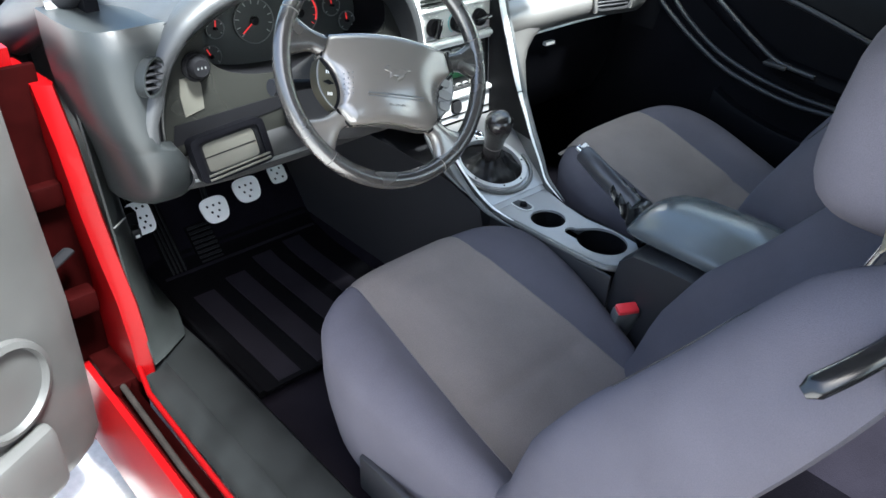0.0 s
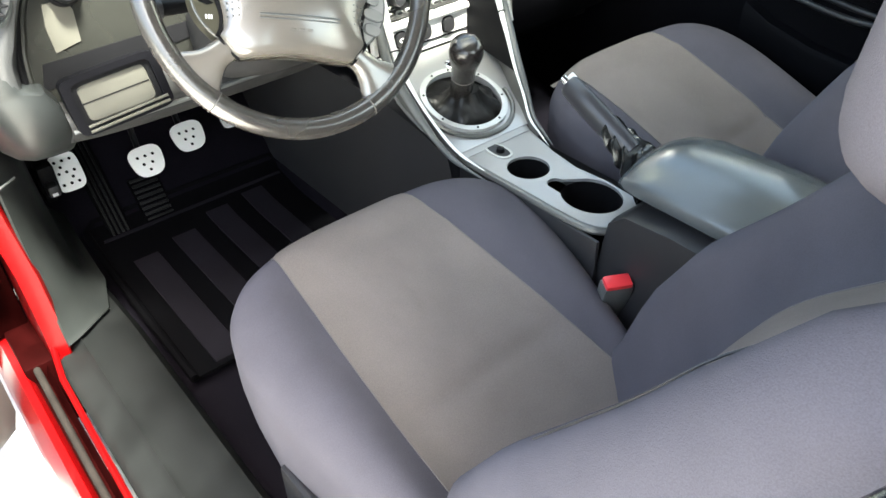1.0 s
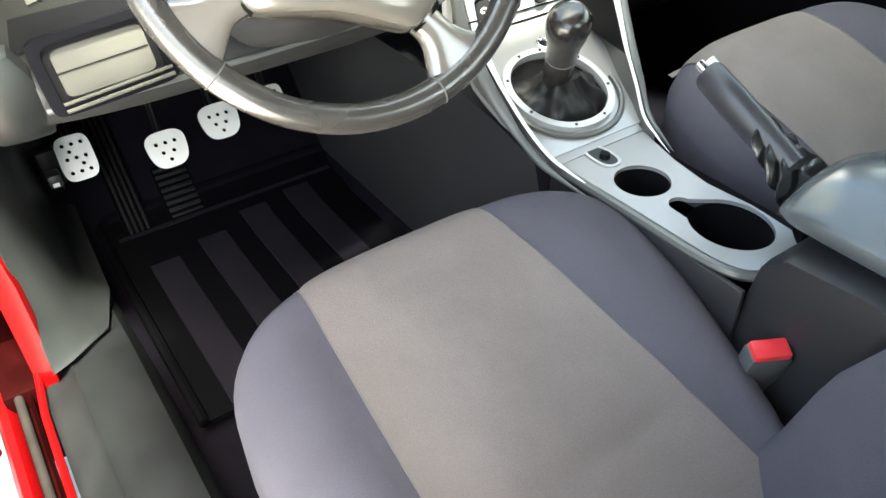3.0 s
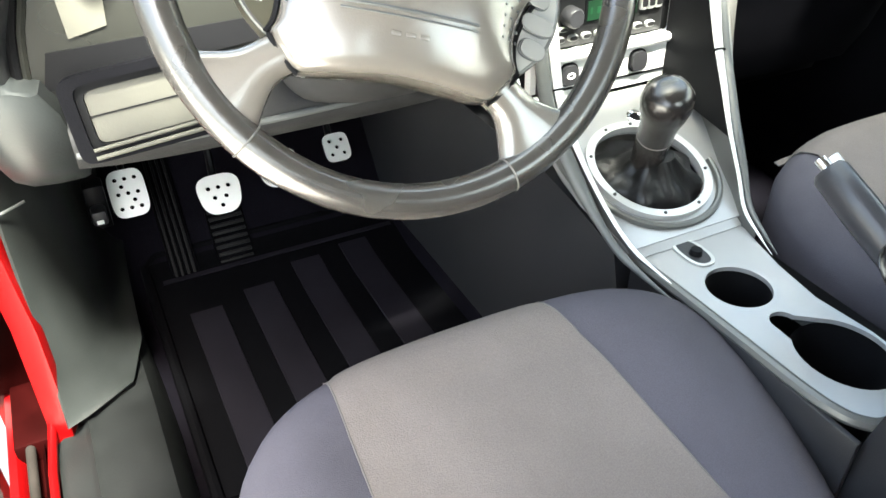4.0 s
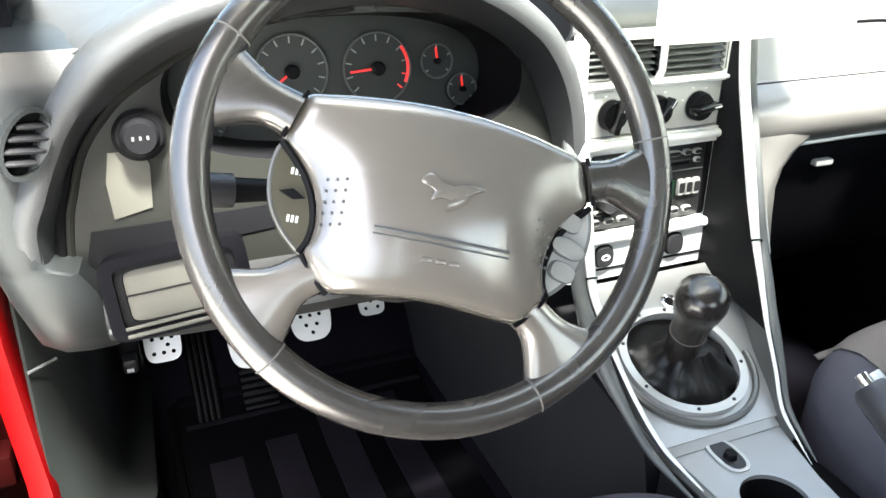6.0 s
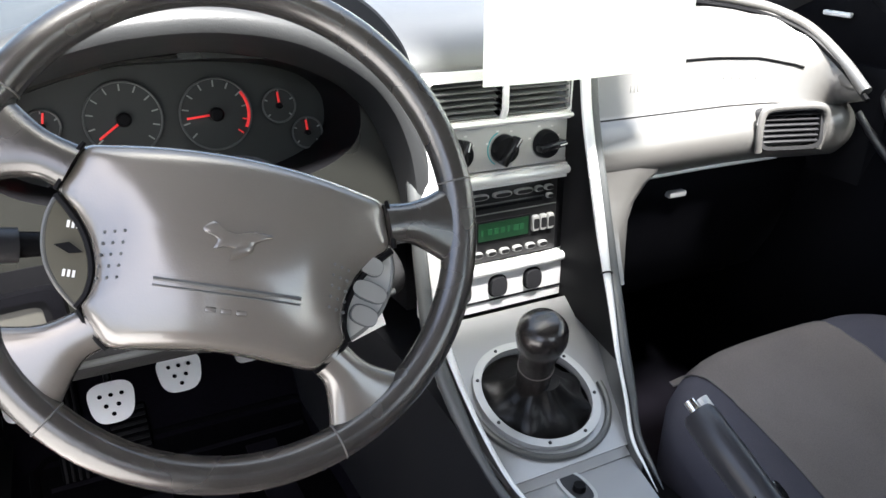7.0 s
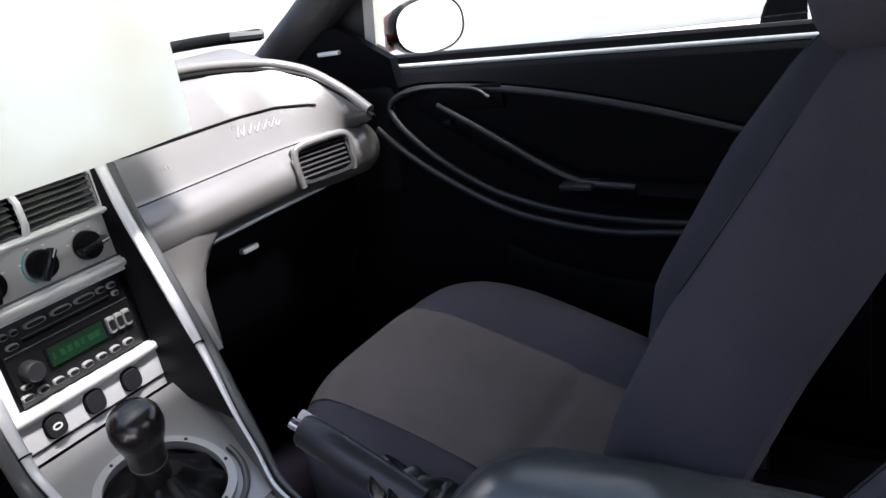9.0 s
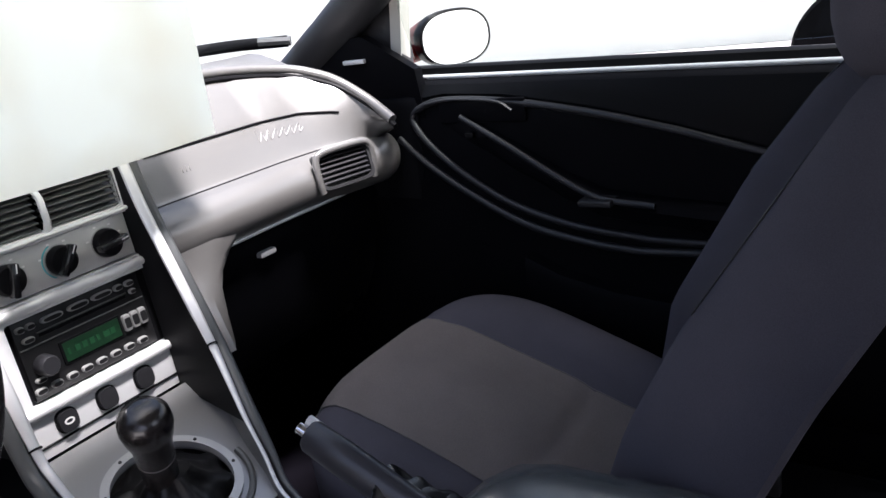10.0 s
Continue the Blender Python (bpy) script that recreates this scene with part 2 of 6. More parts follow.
def tube(pts, radius, closed=False, sides=10, flat=1.0, up=None):
    """A rod along a line; radius a number or one per point; flat squeezes it along up."""
    pts = [Vector(p) for p in pts]
    k = len(pts)
    rad = radius if isinstance(radius, (list, tuple)) else [radius] * k
    rings, ref = [], Vector(up) if up else None
    for i, p in enumerate(pts):
        d = (pts[(i + 1) % k] - pts[i - 1]) if closed else (pts[min(i + 1, k - 1)] - pts[max(i - 1, 0)])
        d.normalize()
        if ref is None:
            ref = d.orthogonal()
        a = (ref - d * ref.dot(d)).normalized()
        if up is None:
            ref = a
        b = d.cross(a)
        rings.append([p + rad[i] * (flat * a * math.cos(2 * math.pi * j / sides) + b * math.sin(2 * math.pi * j / sides)) for j in range(sides)])
    bm = loft(rings, True, not closed)
    if closed:
        vs = list(bm.verts)
        first, last = vs[:sides], vs[-sides:]
        for i in range(sides):
            j = (i + 1) % sides
            bm.faces.new((last[i], last[j], first[j], first[i]))
    return bm


def oval(a, b, n=40, power=2.0, c=(0, 0)):
    out = []
    for i in range(n):
        t = 2 * math.pi * i / n
        x, y = math.cos(t), math.sin(t)
        out.append((c[0] + a * math.copysign(abs(x) ** (2 / power), x), c[1] + b * math.copysign(abs(y) ** (2 / power), y)))
    return out


def plate(outer, holes, depth, m, bevel=0.0):
    """A flat plate in its own x-y plane, with holes through it, its front at z = 0, laid at m."""
    bm = bmesh.new()
    edges = []
    for loop in [outer, *holes]:
        vs = [bm.verts.new((x, y, 0)) for x, y in loop]
        edges += [bm.edges.new((vs[i - 1], vs[i])) for i in range(len(vs))]
    bmesh.ops.triangle_fill(bm, use_beauty=True, use_dissolve=False, edges=edges, normal=(0, 0, 1))
    got = bmesh.ops.extrude_face_region(bm, geom=bm.faces[:])
    bmesh.ops.translate(bm, verts=[v for v in got["geom"] if isinstance(v, bmesh.types.BMVert)], vec=(0, 0, -depth))
    bmesh.ops.transform(bm, matrix=m, verts=bm.verts)
    return bm


def lathe(profile, m, n=28, cap=True):
    """Turns (radius, height) about the z axis of m."""
    rings = [[m @ Vector((max(r, 1e-4) * math.cos(2 * math.pi * i / n), max(r, 1e-4) * math.sin(2 * math.pi * i / n), h)) for i in range(n)] for r, h in profile]
    return loft(rings, cap=cap)


def basis(o, x, y):
    """A pose from a place and the ways of its x and y axes."""
    x = Vector(x).normalized()
    z = x.cross(Vector(y)).normalized()
    y = z.cross(x)
    return Matrix(((x[0], y[0], z[0], o[0]), (x[1], y[1], z[1], o[1]), (x[2], y[2], z[2], o[2]), (0, 0, 0, 1)))


def lerp(table, v):
    """Reads a table of (key, value) rows, straight between them."""
    if v <= table[0][0]:
        return table[0][1]
    for (a, p), (b, q) in zip(table, table[1:]):
        if v <= b:
            return p + (q - p) * (v - a) / (b - a)
    return table[-1][1]


MID = 0.36   # the car's middle line
GROUND = -0.08

# ---- outside ----
bm = bmesh.new()
bmesh.ops.create_grid(bm, x_segments=40, y_segments=40, size=400, matrix=Matrix.Translation((0, 0, GROUND)))
solo("ground", bm, CONCRETE, "pale sunlit concrete yard around the car", "ground", kind="structure")
solo("backdrop", box((9, -30, GROUND), (9.3, 30, 5), 0.02), STUCCO, "pale painted wall across the yard", "wall", kind="structure")

# ---- car shell ----
shell = thing("car_body", (MID, -0.3, GROUND), "red two-door car body with the driver's door opening", "car body", kind="structure")


def shell_part(name, bm, material, label=""):
    return part(name, bm, material, shell, label)


# floor pan, toe board, tunnel
floor_line = [(-1.5, 0.22), (0.50, 0.20), (0.62, 0.24), (0.86, 0.50), (0.90, 0.75)]
shell_part("floor_pan", thick(loft([[Vector((x, y, z)) for y, z in floor_line] for x in (-0.26, -0.1, 0.1, 0.3, 0.42, 0.6, 0.8, 1.04)], closed=False), 0.012), CARPET, "dark worn carpet")
tunnel = [[Vector((MID + sx, y, z)) for sx, z in ((-0.15, 0.205), (-0.13, 0.30), (-0.11, 0.38), (0, 0.41), (0.11, 0.38), (0.13, 0.30), (0.15, 0.205))] for y in (-1.4, -0.3, 0.2, 0.86)]
shell_part("tunnel", loft(tunnel, closed=False), CARPET)

# driver's sill: outer rocker, channel, flange, scuff plate
shell_part("rocker", loft([[Vector((x, y, z)) for x, z in ((-0.420, -0.02), (-0.436, 0.06), (-0.430, 0.16), (-0.415, 0.225), (-0.404, 0.232), (-0.396, 0.215), (-0.394, 0.10))] for y in (-0.98, -0.5, 0.2, 0.40, 0.60)], closed=False), RED)
shell_part("sill_channel", loft([[Vector((x, y, z)) for x, z in ((-0.402, 0.19), (-0.398, 0.212), (-0.378, 0.216), (-0.370, 0.24))] for y in (-1.4, -0.5, 0.2, 0.40)], closed=False), SHADED_RED)
shell_part("sill_flange", tube([(-0.366, -1.4, 0.247), (-0.366, 0.0, 0.247), (-0.362, 0.27, 0.252), (-0.352, 0.33, 0.275)], 0.0052, flat=1.5, up=(0, 0, 1)), RED)
shell_part("scuff_plate", thick(loft([[Vector((-0.356 + (x + 0.356) * k, y, z + dz)) for x, z in ((-0.356, 0.246), (-0.345, 0.262), (-0.322, 0.272), (-0.312, 0.284), (-0.302, 0.280), (-0.27, 0.286), (-0.235, 0.284), (-0.222, 0.262), (-0.215, 0.21))] for y, dz, k in ((-1.4, 0, 1), (-0.4, 0, 1), (0.0, 0, 1), (0.15, 0, 1), (0.30, -0.002, 1), (0.42, -0.012, 0.98), (0.52, -0.022, 0.95), (0.60, -0.03, 0.93))], closed=False), 0.004), SCUFF, "dusty grey plastic scuff plate")
shell_part("seal", tube([(-0.388, -1.4, 0.222), (-0.388, 0.1, 0.222), (-0.386, 0.36, 0.24)], 0.006), BROWN)

# front door pillar: a red face to the rear, its inner trim and the hinges
pillar = [[Vector(p) for p in ((x - 0.032, y + 0.012, z), (x - 0.020, y, z), (x - 0.006, y - 0.008, z), (x, y + 0.006, z), (x - 0.012, y + 0.16, z), (x - 0.034, y + 0.16, z))] for x, y, z in ((-0.326, 0.312, 0.24), (-0.325, 0.316, 0.32), (-0.326, 0.335, 0.41), (-0.334, 0.352, 0.50), (-0.340, 0.365, 0.58), (-0.345, 0.385, 0.70), (-0.347, 0.43, 0.79))]
shell_part("door_pillar", loft(pillar), RED)
KICK_ROWS = ((0.298, 0.2885, 0.012, 0.044), (0.300, 0.2920, 0.012, 0.036), (0.303, 0.3000, 0.011, 0.026), (0.310, 0.3150, 0.010, 0.015), (0.318, 0.335, 0.008, 0.007), (0.330, 0.36, 0.006, 0.003), (0.35, 0.46, 0.01, 0.0), (0.37, 0.56, 0.015, 0.0), (0.39, 0.66, 0.015, 0.0), (0.41, 0.76, 0.01, 0.0))
kick = []
for y0, z, dx, flare in KICK_ROWS:
    # the foot of the panel flares out over the scuff plate
    kick.append([Vector((x, y, z)) for x, y in ((-0.334, y0 - 0.004), (-0.318 + 0.2 * flare, y0 + 0.02 - 0.3 * flare), (-0.285 - dx + flare, y0 + 0.05 - 0.2 * flare), (-0.262 - dx + flare, y0 + 0.12), (-0.255 - dx + flare, y0 + 0.28), (-0.255 + flare, y0 + 0.5))])
shell_part("kick_panel", thick(loft(kick, closed=False), 0.004), KICK, "grey plastic kick panel")
shell_part("sill_end", box((-0.404, 0.335, 0.10), (-0.345, 0.47, 0.246), 0.004), SHADED_RED)
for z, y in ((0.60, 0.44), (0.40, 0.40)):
    shell_part("hinge", box((-0.425, y - 0.01, z - 0.022), (-0.374, y + 0.03, z + 0.022), 0.006), SHADED_RED, "red door hinge with shade in its colour")

# Added sheet: covers the wing's edge with the doorway's shade as colour.
shell_part("jamb", box((-0.452, 0.452, 0.235), (-0.362, 0.4655, 0.82), 0.004), SHADED_RED, "dark red sheet for the shaded door jamb")

# windscreen pillars, then an unseen roof and rear end added to shape the light
for side in (-1, 1):
    x0, x1 = MID + side * 0.70, MID + side * 0.56
    path = smooth_line([(MID + side * q, y, z) for q, y, z in ((0.69, 0.62, 0.83), (0.66, 0.48, 0.905), (0.642, 0.377, 0.967), (0.637, 0.278, 1.027), (0.627, 0.19, 1.078), (0.605, 0.08, 1.14), (0.56, -0.06, 1.225))], 6)
    shell_part("windscreen_pillar", tube(path, [0.052 - 0.014 * min(1, k / 12) for k in range(len(path))], sides=14, flat=0.7, up=(side, 0.3, 0.4)), PLASTIC)
    foot = basis((MID + side * 0.645 + 0.01, 0, 0), (0, 1, 0), (0, 0, 1))
    near = [(0.30, 0.96), (0.20, 0.90), (0.19, 0.80)] if side > 0 else [(0.37, 0.93), (0.36, 0.80)]
    shell_part("pillar_foot", plate([(0.60, 0.85), (0.50, 0.925), (0.40, 0.962)] + near + [(0.58, 0.78)], [], 0.02, foot), SHADED_TRIM)
    shell_part("roof_rail", tube(smooth_line([(x1, -0.08, 1.26), (MID + side * 0.630, -0.22, 1.265), (MID + side * 0.640, -0.5, 1.27), (MID + side * 0.615, -1.0, 1.25)], 5), 0.035, sides=10), PLASTIC)
# Unseen roof: its edges are set where the sun must be cut off.
ROOF_ROWS = ((-0.045, 1.232, 0.59), (-0.2, 1.26, 0.645), (-0.6, 1.27, 0.650), (-1.0, 1.247, 0.635))
REAR_ROWS = ((-1.0, 1.247, 0.59), (-1.06, 1.222, 0.59), (-1.25, 1.13, 0.60), (-1.48, 0.95, 0.64))


def crown(rows, lift=0.0):
    return [[Vector((MID + u * w, y, z + lift + 0.035 * (1 - u * u))) for u in (-1, -0.6, -0.2, 0.2, 0.6, 1)] for y, z, w in rows]


shell_part("headliner", thick(loft(crown(ROOF_ROWS), closed=False), 0.012), HEADLINER, "added grey cloth headliner, out of view")
shell_part("unseen_roof", thick(loft(crown(ROOF_ROWS, 0.03), closed=False), 0.008), RED)
# Rear window added out of view to let in light from behind.
rear_glass = shell_part("added_rear_window", thick(loft(crown(REAR_ROWS, 0.012), closed=False), 0.004), GLASS)
rear_glass.visible_shadow = False
shell_part("rear_bulkhead", box((MID - 0.68, -1.52, GROUND + 0.2), (MID + 0.68, -1.46, 0.94), 0.01), SHADED_TRIM)


def arch(cy, cz, r, a0, a1):
    return [(cy + r * math.cos(radians(a)), cz + r * math.sin(radians(a))) for a in np.linspace(a0, a1, 20)]


AXLE = GROUND + 0.285
REAR_SIDE = [(-0.92, 0.03), (-0.92, 0.905), (-1.5, 0.925), (-2.05, 0.89), (-2.18, 0.82), (-2.24, 0.60), (-2.24, 0.30), (-2.16, 0.10), (-1.70, 0.06)] + arch(-1.35, AXLE, 0.325, 208, -28)
FRONT_SIDE = [(0.47, 0.02), (0.47, 0.845), (0.95, 0.825), (1.35, 0.755), (1.68, 0.64), (1.80, 0.48), (1.80, 0.22), (1.70, 0.06), (1.29, 0.04)] + arch(0.95, AXLE, 0.325, -28, 208)
for side in (-1, 1):
    face = basis((MID + side * 0.77 + 0.02, 0, 0), (0, 1, 0), (0, 0, 1))
    shell_part("quarter_panel", plate(REAR_SIDE, [], 0.04, face), RED)
    shell_part("front_wing", plate(FRONT_SIDE, [], 0.04, face), RED)
    lo, hi = sorted((MID + side * 0.64, MID + side * 0.75))
    shell_part("door_jamb", box((lo, -0.97, 0.05), (hi, -0.925, 0.90), 0.01), RED)
    for cy in (0.95, -1.35):
        axle = basis((MID + side * 0.67, cy, AXLE), (0, side, 0), (0, 0, 1))
        tyre = shell_part("wheel", lathe([(0.19, -0.09), (0.255, -0.10), (0.28, -0.085), (0.285, -0.06), (0.285, 0.06), (0.28, 0.085), (0.255, 0.10), (0.19, 0.09)], axle, 48), RUBBER, "black rubber tyre")
        part("wheel_rim", lathe([(0, -0.05), (0.17, -0.05), (0.192, -0.088), (0.194, 0.088), (0.175, 0.07), (0.05, 0.045), (0, 0.05)], axle, 40), ALU, tyre)
        lo, hi = sorted((MID + side * 0.30, MID + side * 0.56))
        shell_part("wheel_housing", box((lo, max(cy - 0.33, -1.70) if cy < 0 else 0.985, 0.08), (hi, cy + 0.33, 0.58), 0.03), BLACK)
deck = [[Vector((MID + u * 0.775, y, z + 0.025 * (1 - u * u))) for u in (-1, -0.9, -0.5, 0, 0.5, 0.9, 1)] for y, z in ((-1.44, 0.928), (-1.8, 0.91), (-2.08, 0.885), (-2.20, 0.80), (-2.245, 0.60))]
shell_part("boot_lid", thick(loft(deck, closed=False), 0.01), RED)
shell_part("rear_bumper", box((MID - 0.78, -2.32, 0.12), (MID + 0.78, -2.10, 0.62), 0.06), RED)
shell_part("front_bumper", box((MID - 0.78, 1.68, 0.05), (MID + 0.78, 1.90, 0.50), 0.07), RED)
shell_part("nose", loft([[Vector((MID + u * 0.77, y, z)) for u in (-1, -0.85, 0, 0.85, 1)] for y, z in ((1.66, 0.655), (1.80, 0.60), (1.86, 0.52), (1.87, 0.42))], closed=False), RED)
shell_part("underbody", box((MID - 0.60, -2.15, 0.05), (MID + 0.60, 1.70, 0.18), 0.02), BLACK)
for side in (-1, 1):
    lo, hi = sorted((MID + side * 0.62, MID + side * 0.655))
    shell_part("quarter_trim", box((lo, -1.5, 0.22), (hi, -0.90, 0.94), 0.012), SHADED_TRIM)
    # Quarter windows are added too, for light from the rear sides.
    bm = bmesh.new()
    bm.faces.new([bm.verts.new((MID + side * x, y, z)) for x, y, z in ((0.70, -0.98, 0.91), (0.58, -1.0, 1.25), (0.62, -1.25, 1.13), (0.69, -1.48, 0.95))])
    shell_part("added_quarter_window", thick(bm, 0.004), TINTED)
    shell_part("rear_pillar", tube([(MID + side * 0.69, -1.42, 0.93), (MID + side * 0.62, -1.2, 1.10), (MID + side * 0.57, -0.98, 1.25)], 0.06, sides=10), PLASTIC)
shell_part("sill_far", box((MID + 0.64, -1.4, 0.02), (MID + 0.78, 0.9, 0.28), 0.02), SHADED_TRIM)
shell_part("cowl_side", box((0.985, 0.20, 0.2), (1.06, 0.93, 0.86), 0.02), SHADED_TRIM)
shell_part("firewall", box((-0.36, 0.93, 0.1), (1.08, 0.97, 0.88), 0.004), BLACK)
shell_part("bonnet", thick(loft([[Vector((MID + u * 0.775, y, z + 0.04 * (1 - u * u))) for u in (-1, -0.9, -0.5, 0, 0.5, 0.9, 1)] for y, z in ((1.00, 0.83), (1.2, 0.815), (1.45, 0.74), (1.67, 0.655))], closed=False), 0.01), RED)

# ---- windscreen ----
GLASS_ROWS = ((0.95, 0.936, 0.655, 0.46), (0.60, 1.025, 0.645, 0.33), (0.27, 1.135, 0.62, 0.17), (-0.05, 1.238, 0.565, 0.0))
glass_sheet = loft([[Vector((MID + u * w, y - c * u * u, z + 0.02 * u * u)) for u in np.linspace(-1, 1, 15)] for y, z, w, c in GLASS_ROWS], closed=False)
wind = solo("windscreen", thick(glass_sheet, 0.004), GLASS, "clear raked windscreen glass over the dashboard", "windscreen", kind="structure")
wind.visible_shadow = False
wiper = thing("wiper", (0.9, 1.02, 0.93), "black windscreen wiper lying at the foot of the glass", "wiper")
part("arm", tube(smooth_line([(0.50, 1.03, 0.905), (0.70, 0.90, 0.925), (0.88, 0.68, 0.940), (0.95, 0.58, 0.938)], 5), 0.010), DARKBLUE, wiper)
part("blade", tube(smooth_line([(0.45, 0.975, 0.950), (0.70, 0.82, 0.968), (0.90, 0.590, 0.976), (0.985, 0.462, 0.970)], 6), 0.0065, flat=1.6, up=(0, 0, 1)), BLACK, wiper)
part("blade_tip", tube([(0.955, 0.506, 0.975), (0.988, 0.458, 0.970)], 0.0085, sides=8), TRIM, wiper)
shell_part("windscreen_seal", tube([(MID + u * 0.64, 0.940 - 0.44 * u * u, 0.944 - 0.010 * u * u) for u in np.linspace(-0.95, 0.95, 33)], 0.0075, sides=8), BLACK, "black rubber windscreen seal")
cowl = [[Vector((MID + u * 0.66, 0.965 - 0.46 * u * u, 0.875)), Vector((MID + u * 0.75, 1.03, 0.855))] for u in np.linspace(-1, 1, 17)]
shell_part("cowl", thick(loft(cowl, closed=False), 0.008), BLACK)

# ---- dashboard ----
dash = thing("dashboard", (MID, 0.45, 0.60), "dark grained vinyl dashboard with a silver centre stack", "dashboard")
BROW = [(0.75, 1.0), (0.80, 0.965), (0.85, 0.84), (0.89, 0.69), (0.92, 0.46), (0.95, 0.26), (1.0, 0.05)]
SWEEP = [(0.74, 0.0), (0.80, -0.018), (0.85, -0.052), (0.89, -0.085), (0.92, -0.13), (0.95, -0.175), (1.0, -0.10)]
SHIFT = [(0.75, 0.0), (0.80, 0.03), (0.85, 0.03), (0.89, 0.015), (0.92, -0.006), (0.95, -0.043), (1.0, -0.03)]
LOW = [(0.74, 0.0), (0.82, -0.006), (0.88, -0.022), (0.93, -0.030), (1.0, 0.0)]


def glass_foot(x):
    return 0.925 - 0.46 * ((x - MID) / 0.655) ** 2


def dash_point(x, y, z):
    """Bends the straight section towards the door: the brow sweeps back and comes down at its end."""
    w = max(0.0, min(1.0, (z - 0.80) / 0.12))
    dy = lerp(SWEEP, x) * w + lerp(LOW, x) * (1 - w)
    k = lerp(BROW, x)
    sx = x + lerp(SHIFT, x) * w
    if y > 0.45:
        dy, k = 0.3 * dy, min(1.0, k + 0.3)
        y = 0.45 + (y - 0.45) * max(0.10, (glass_foot(x) - 0.45) / 0.475)
    return Vector((sx, y + dy, 0.80 + (z - 0.80) * (k if z > 0.80 else 1)))


def dash_section(x):
    """The dashboard's outline from the glass down to its underside, on the passenger's side."""
    base = [(0.925, 0.936), (0.72, 0.954), (0.52, 0.958), (0.41, 0.955), (0.370, 0.945), (0.337, 0.900), (0.312, 0.862), (0.290, 0.820), (0.283, 0.811), (0.268, 0.803), (0.252, 0.785), (0.249, 0.765), (0.258, 0.742), (0.280, 0.728), (0.34, 0.722), (0.44, 0.715)]
    return smooth_line([dash_point(x, y, z) for y, z in base], 3)


part("passenger_pad", loft([dash_section(x) for x in np.linspace(0.482, 0.965, 44)], closed=False), GRAPHITE, dash)
# raised lip along the brow and the seams of the airbag panel
lip_line = smooth_line([(0.56, 0.372, 0.952), (0.66, 0.372, 0.953), (0.75, 0.368, 0.949), (0.845, 0.343, 0.934), (0.885, 0.311, 0.917), (0.905, 0.283, 0.898), (0.914, 0.238, 0.866), (0.907, 0.192, 0.836)], 6)
part("lip", tube(lip_line, 0.0085, sides=12), GRAPHITE, dash, "raised rounded lip")
# Black rod drawn along the underside as the lip's shadow line.
part("lip_shadow", tube([p + Vector((-0.004, -0.007, -0.010)) for p in lip_line], 0.0042, sides=8), BLACK, dash)
for yz, ends in (((0.3165, 0.871), (0.54, 0.86)), ((0.2835, 0.810), (0.50, 0.90))):
    part("seam", tube([dash_point(x, yz[0], yz[1]) + Vector((0, -0.001, 0)) for x in np.linspace(*ends, 26)], 0.0017, sides=6), BLACK, dash)
# a raised script emblem as plain strokes
script = []
for i in range(64):
    s = i / 63
    z = 0.8505 + 0.0065 * math.sin(s * 44) + 0.007 * math.exp(-(s / 0.05) ** 2)
    script.append(dash_point(0.722 + 0.078 * s + 0.55 * (z - 0.8505), 0.290 + (z - 0.820) * 0.55, z) + Vector((0, -0.0012, 0)))
part("script_stroke", tube(script, 0.0007, sides=6), GRAPHITE, dash, "raised looping emblem line")
for i in range(3):
    part("badge_stroke", box((-0.0008, -0.0008, -0.0045), (0.0008, 0.0008, 0.0045), 0.0004, pose(0.582 + i * 0.006, 0.3015, 0.843, -28, 18, 0)), GRAPHITE, dash)
# the wing that runs down beside the centre stack
wing = []
for z, xr, y in ((0.800, 0.665, 0.272), (0.768, 0.660, 0.258), (0.748, 0.640, 0.256), (0.727, 0.608, 0.255), (0.706, 0.584, 0.249), (0.685, 0.567, 0.238), (0.655, 0.549, 0.216), (0.625, 0.533, 0.194)):
    edge_pts = [(0.480, 0.004), (0.490, -0.004), ((0.49 + xr) / 2, -0.004), (xr - 0.030, 0.0), (xr - 0.014, 0.006), (xr - 0.004, 0.018), (xr, 0.035), (xr, 0.12), (0.480, 0.12)]
    wing.append([Vector((x, y + d, z)) for x, d in edge_pts])
part("stack_wing", loft(wing), GRAPHITE, dash)
# end vent
vx = thing("side_vent", (0.86, 0.26, 0.79), "dark slatted side air vent in the dashboard", "air vent")
vm = basis((0.822, 0.231, 0.783), (1, -0.26, 0), (0, 0.20, 1))
part("vent_frame", tube(smooth_line([vm @ Vector(q) for q in ((-0.049, -0.031, -0.004), (-0.052, -0.004, 0.001), (-0.050, 0.020, 0.003), (-0.038, 0.029, 0.004), (0.0, 0.031, 0.004), (0.040, 0.030, 0.003), (0.053, 0.020, 0.001), (0.055, -0.004, -0.003), (0.051, -0.030, -0.008))], 6), 0.0058, sides=12, flat=0.8, up=(0, -1, 0.2)), GRAPHITE, vx, "rounded grey vent surround")
part("vent_body", plate(oval(0.051, 0.029, 40, 6), [oval(0.0455, 0.0245, 40, 6)], 0.035, vm), VINYL, vx)
part("backing", plate(oval(0.0455, 0.0245, 24, 6), [], 0.004, vm @ pose(0, 0, -0.026)), BLACK, vx)
for i in range(6):
    part("slat", box((-0.044, -0.0011, -0.018), (0.044, 0.0011, -0.001), 0.0006, vm @ pose(0, -0.019 + i * 0.0076, 0, 28)), PLASTIC, vx)

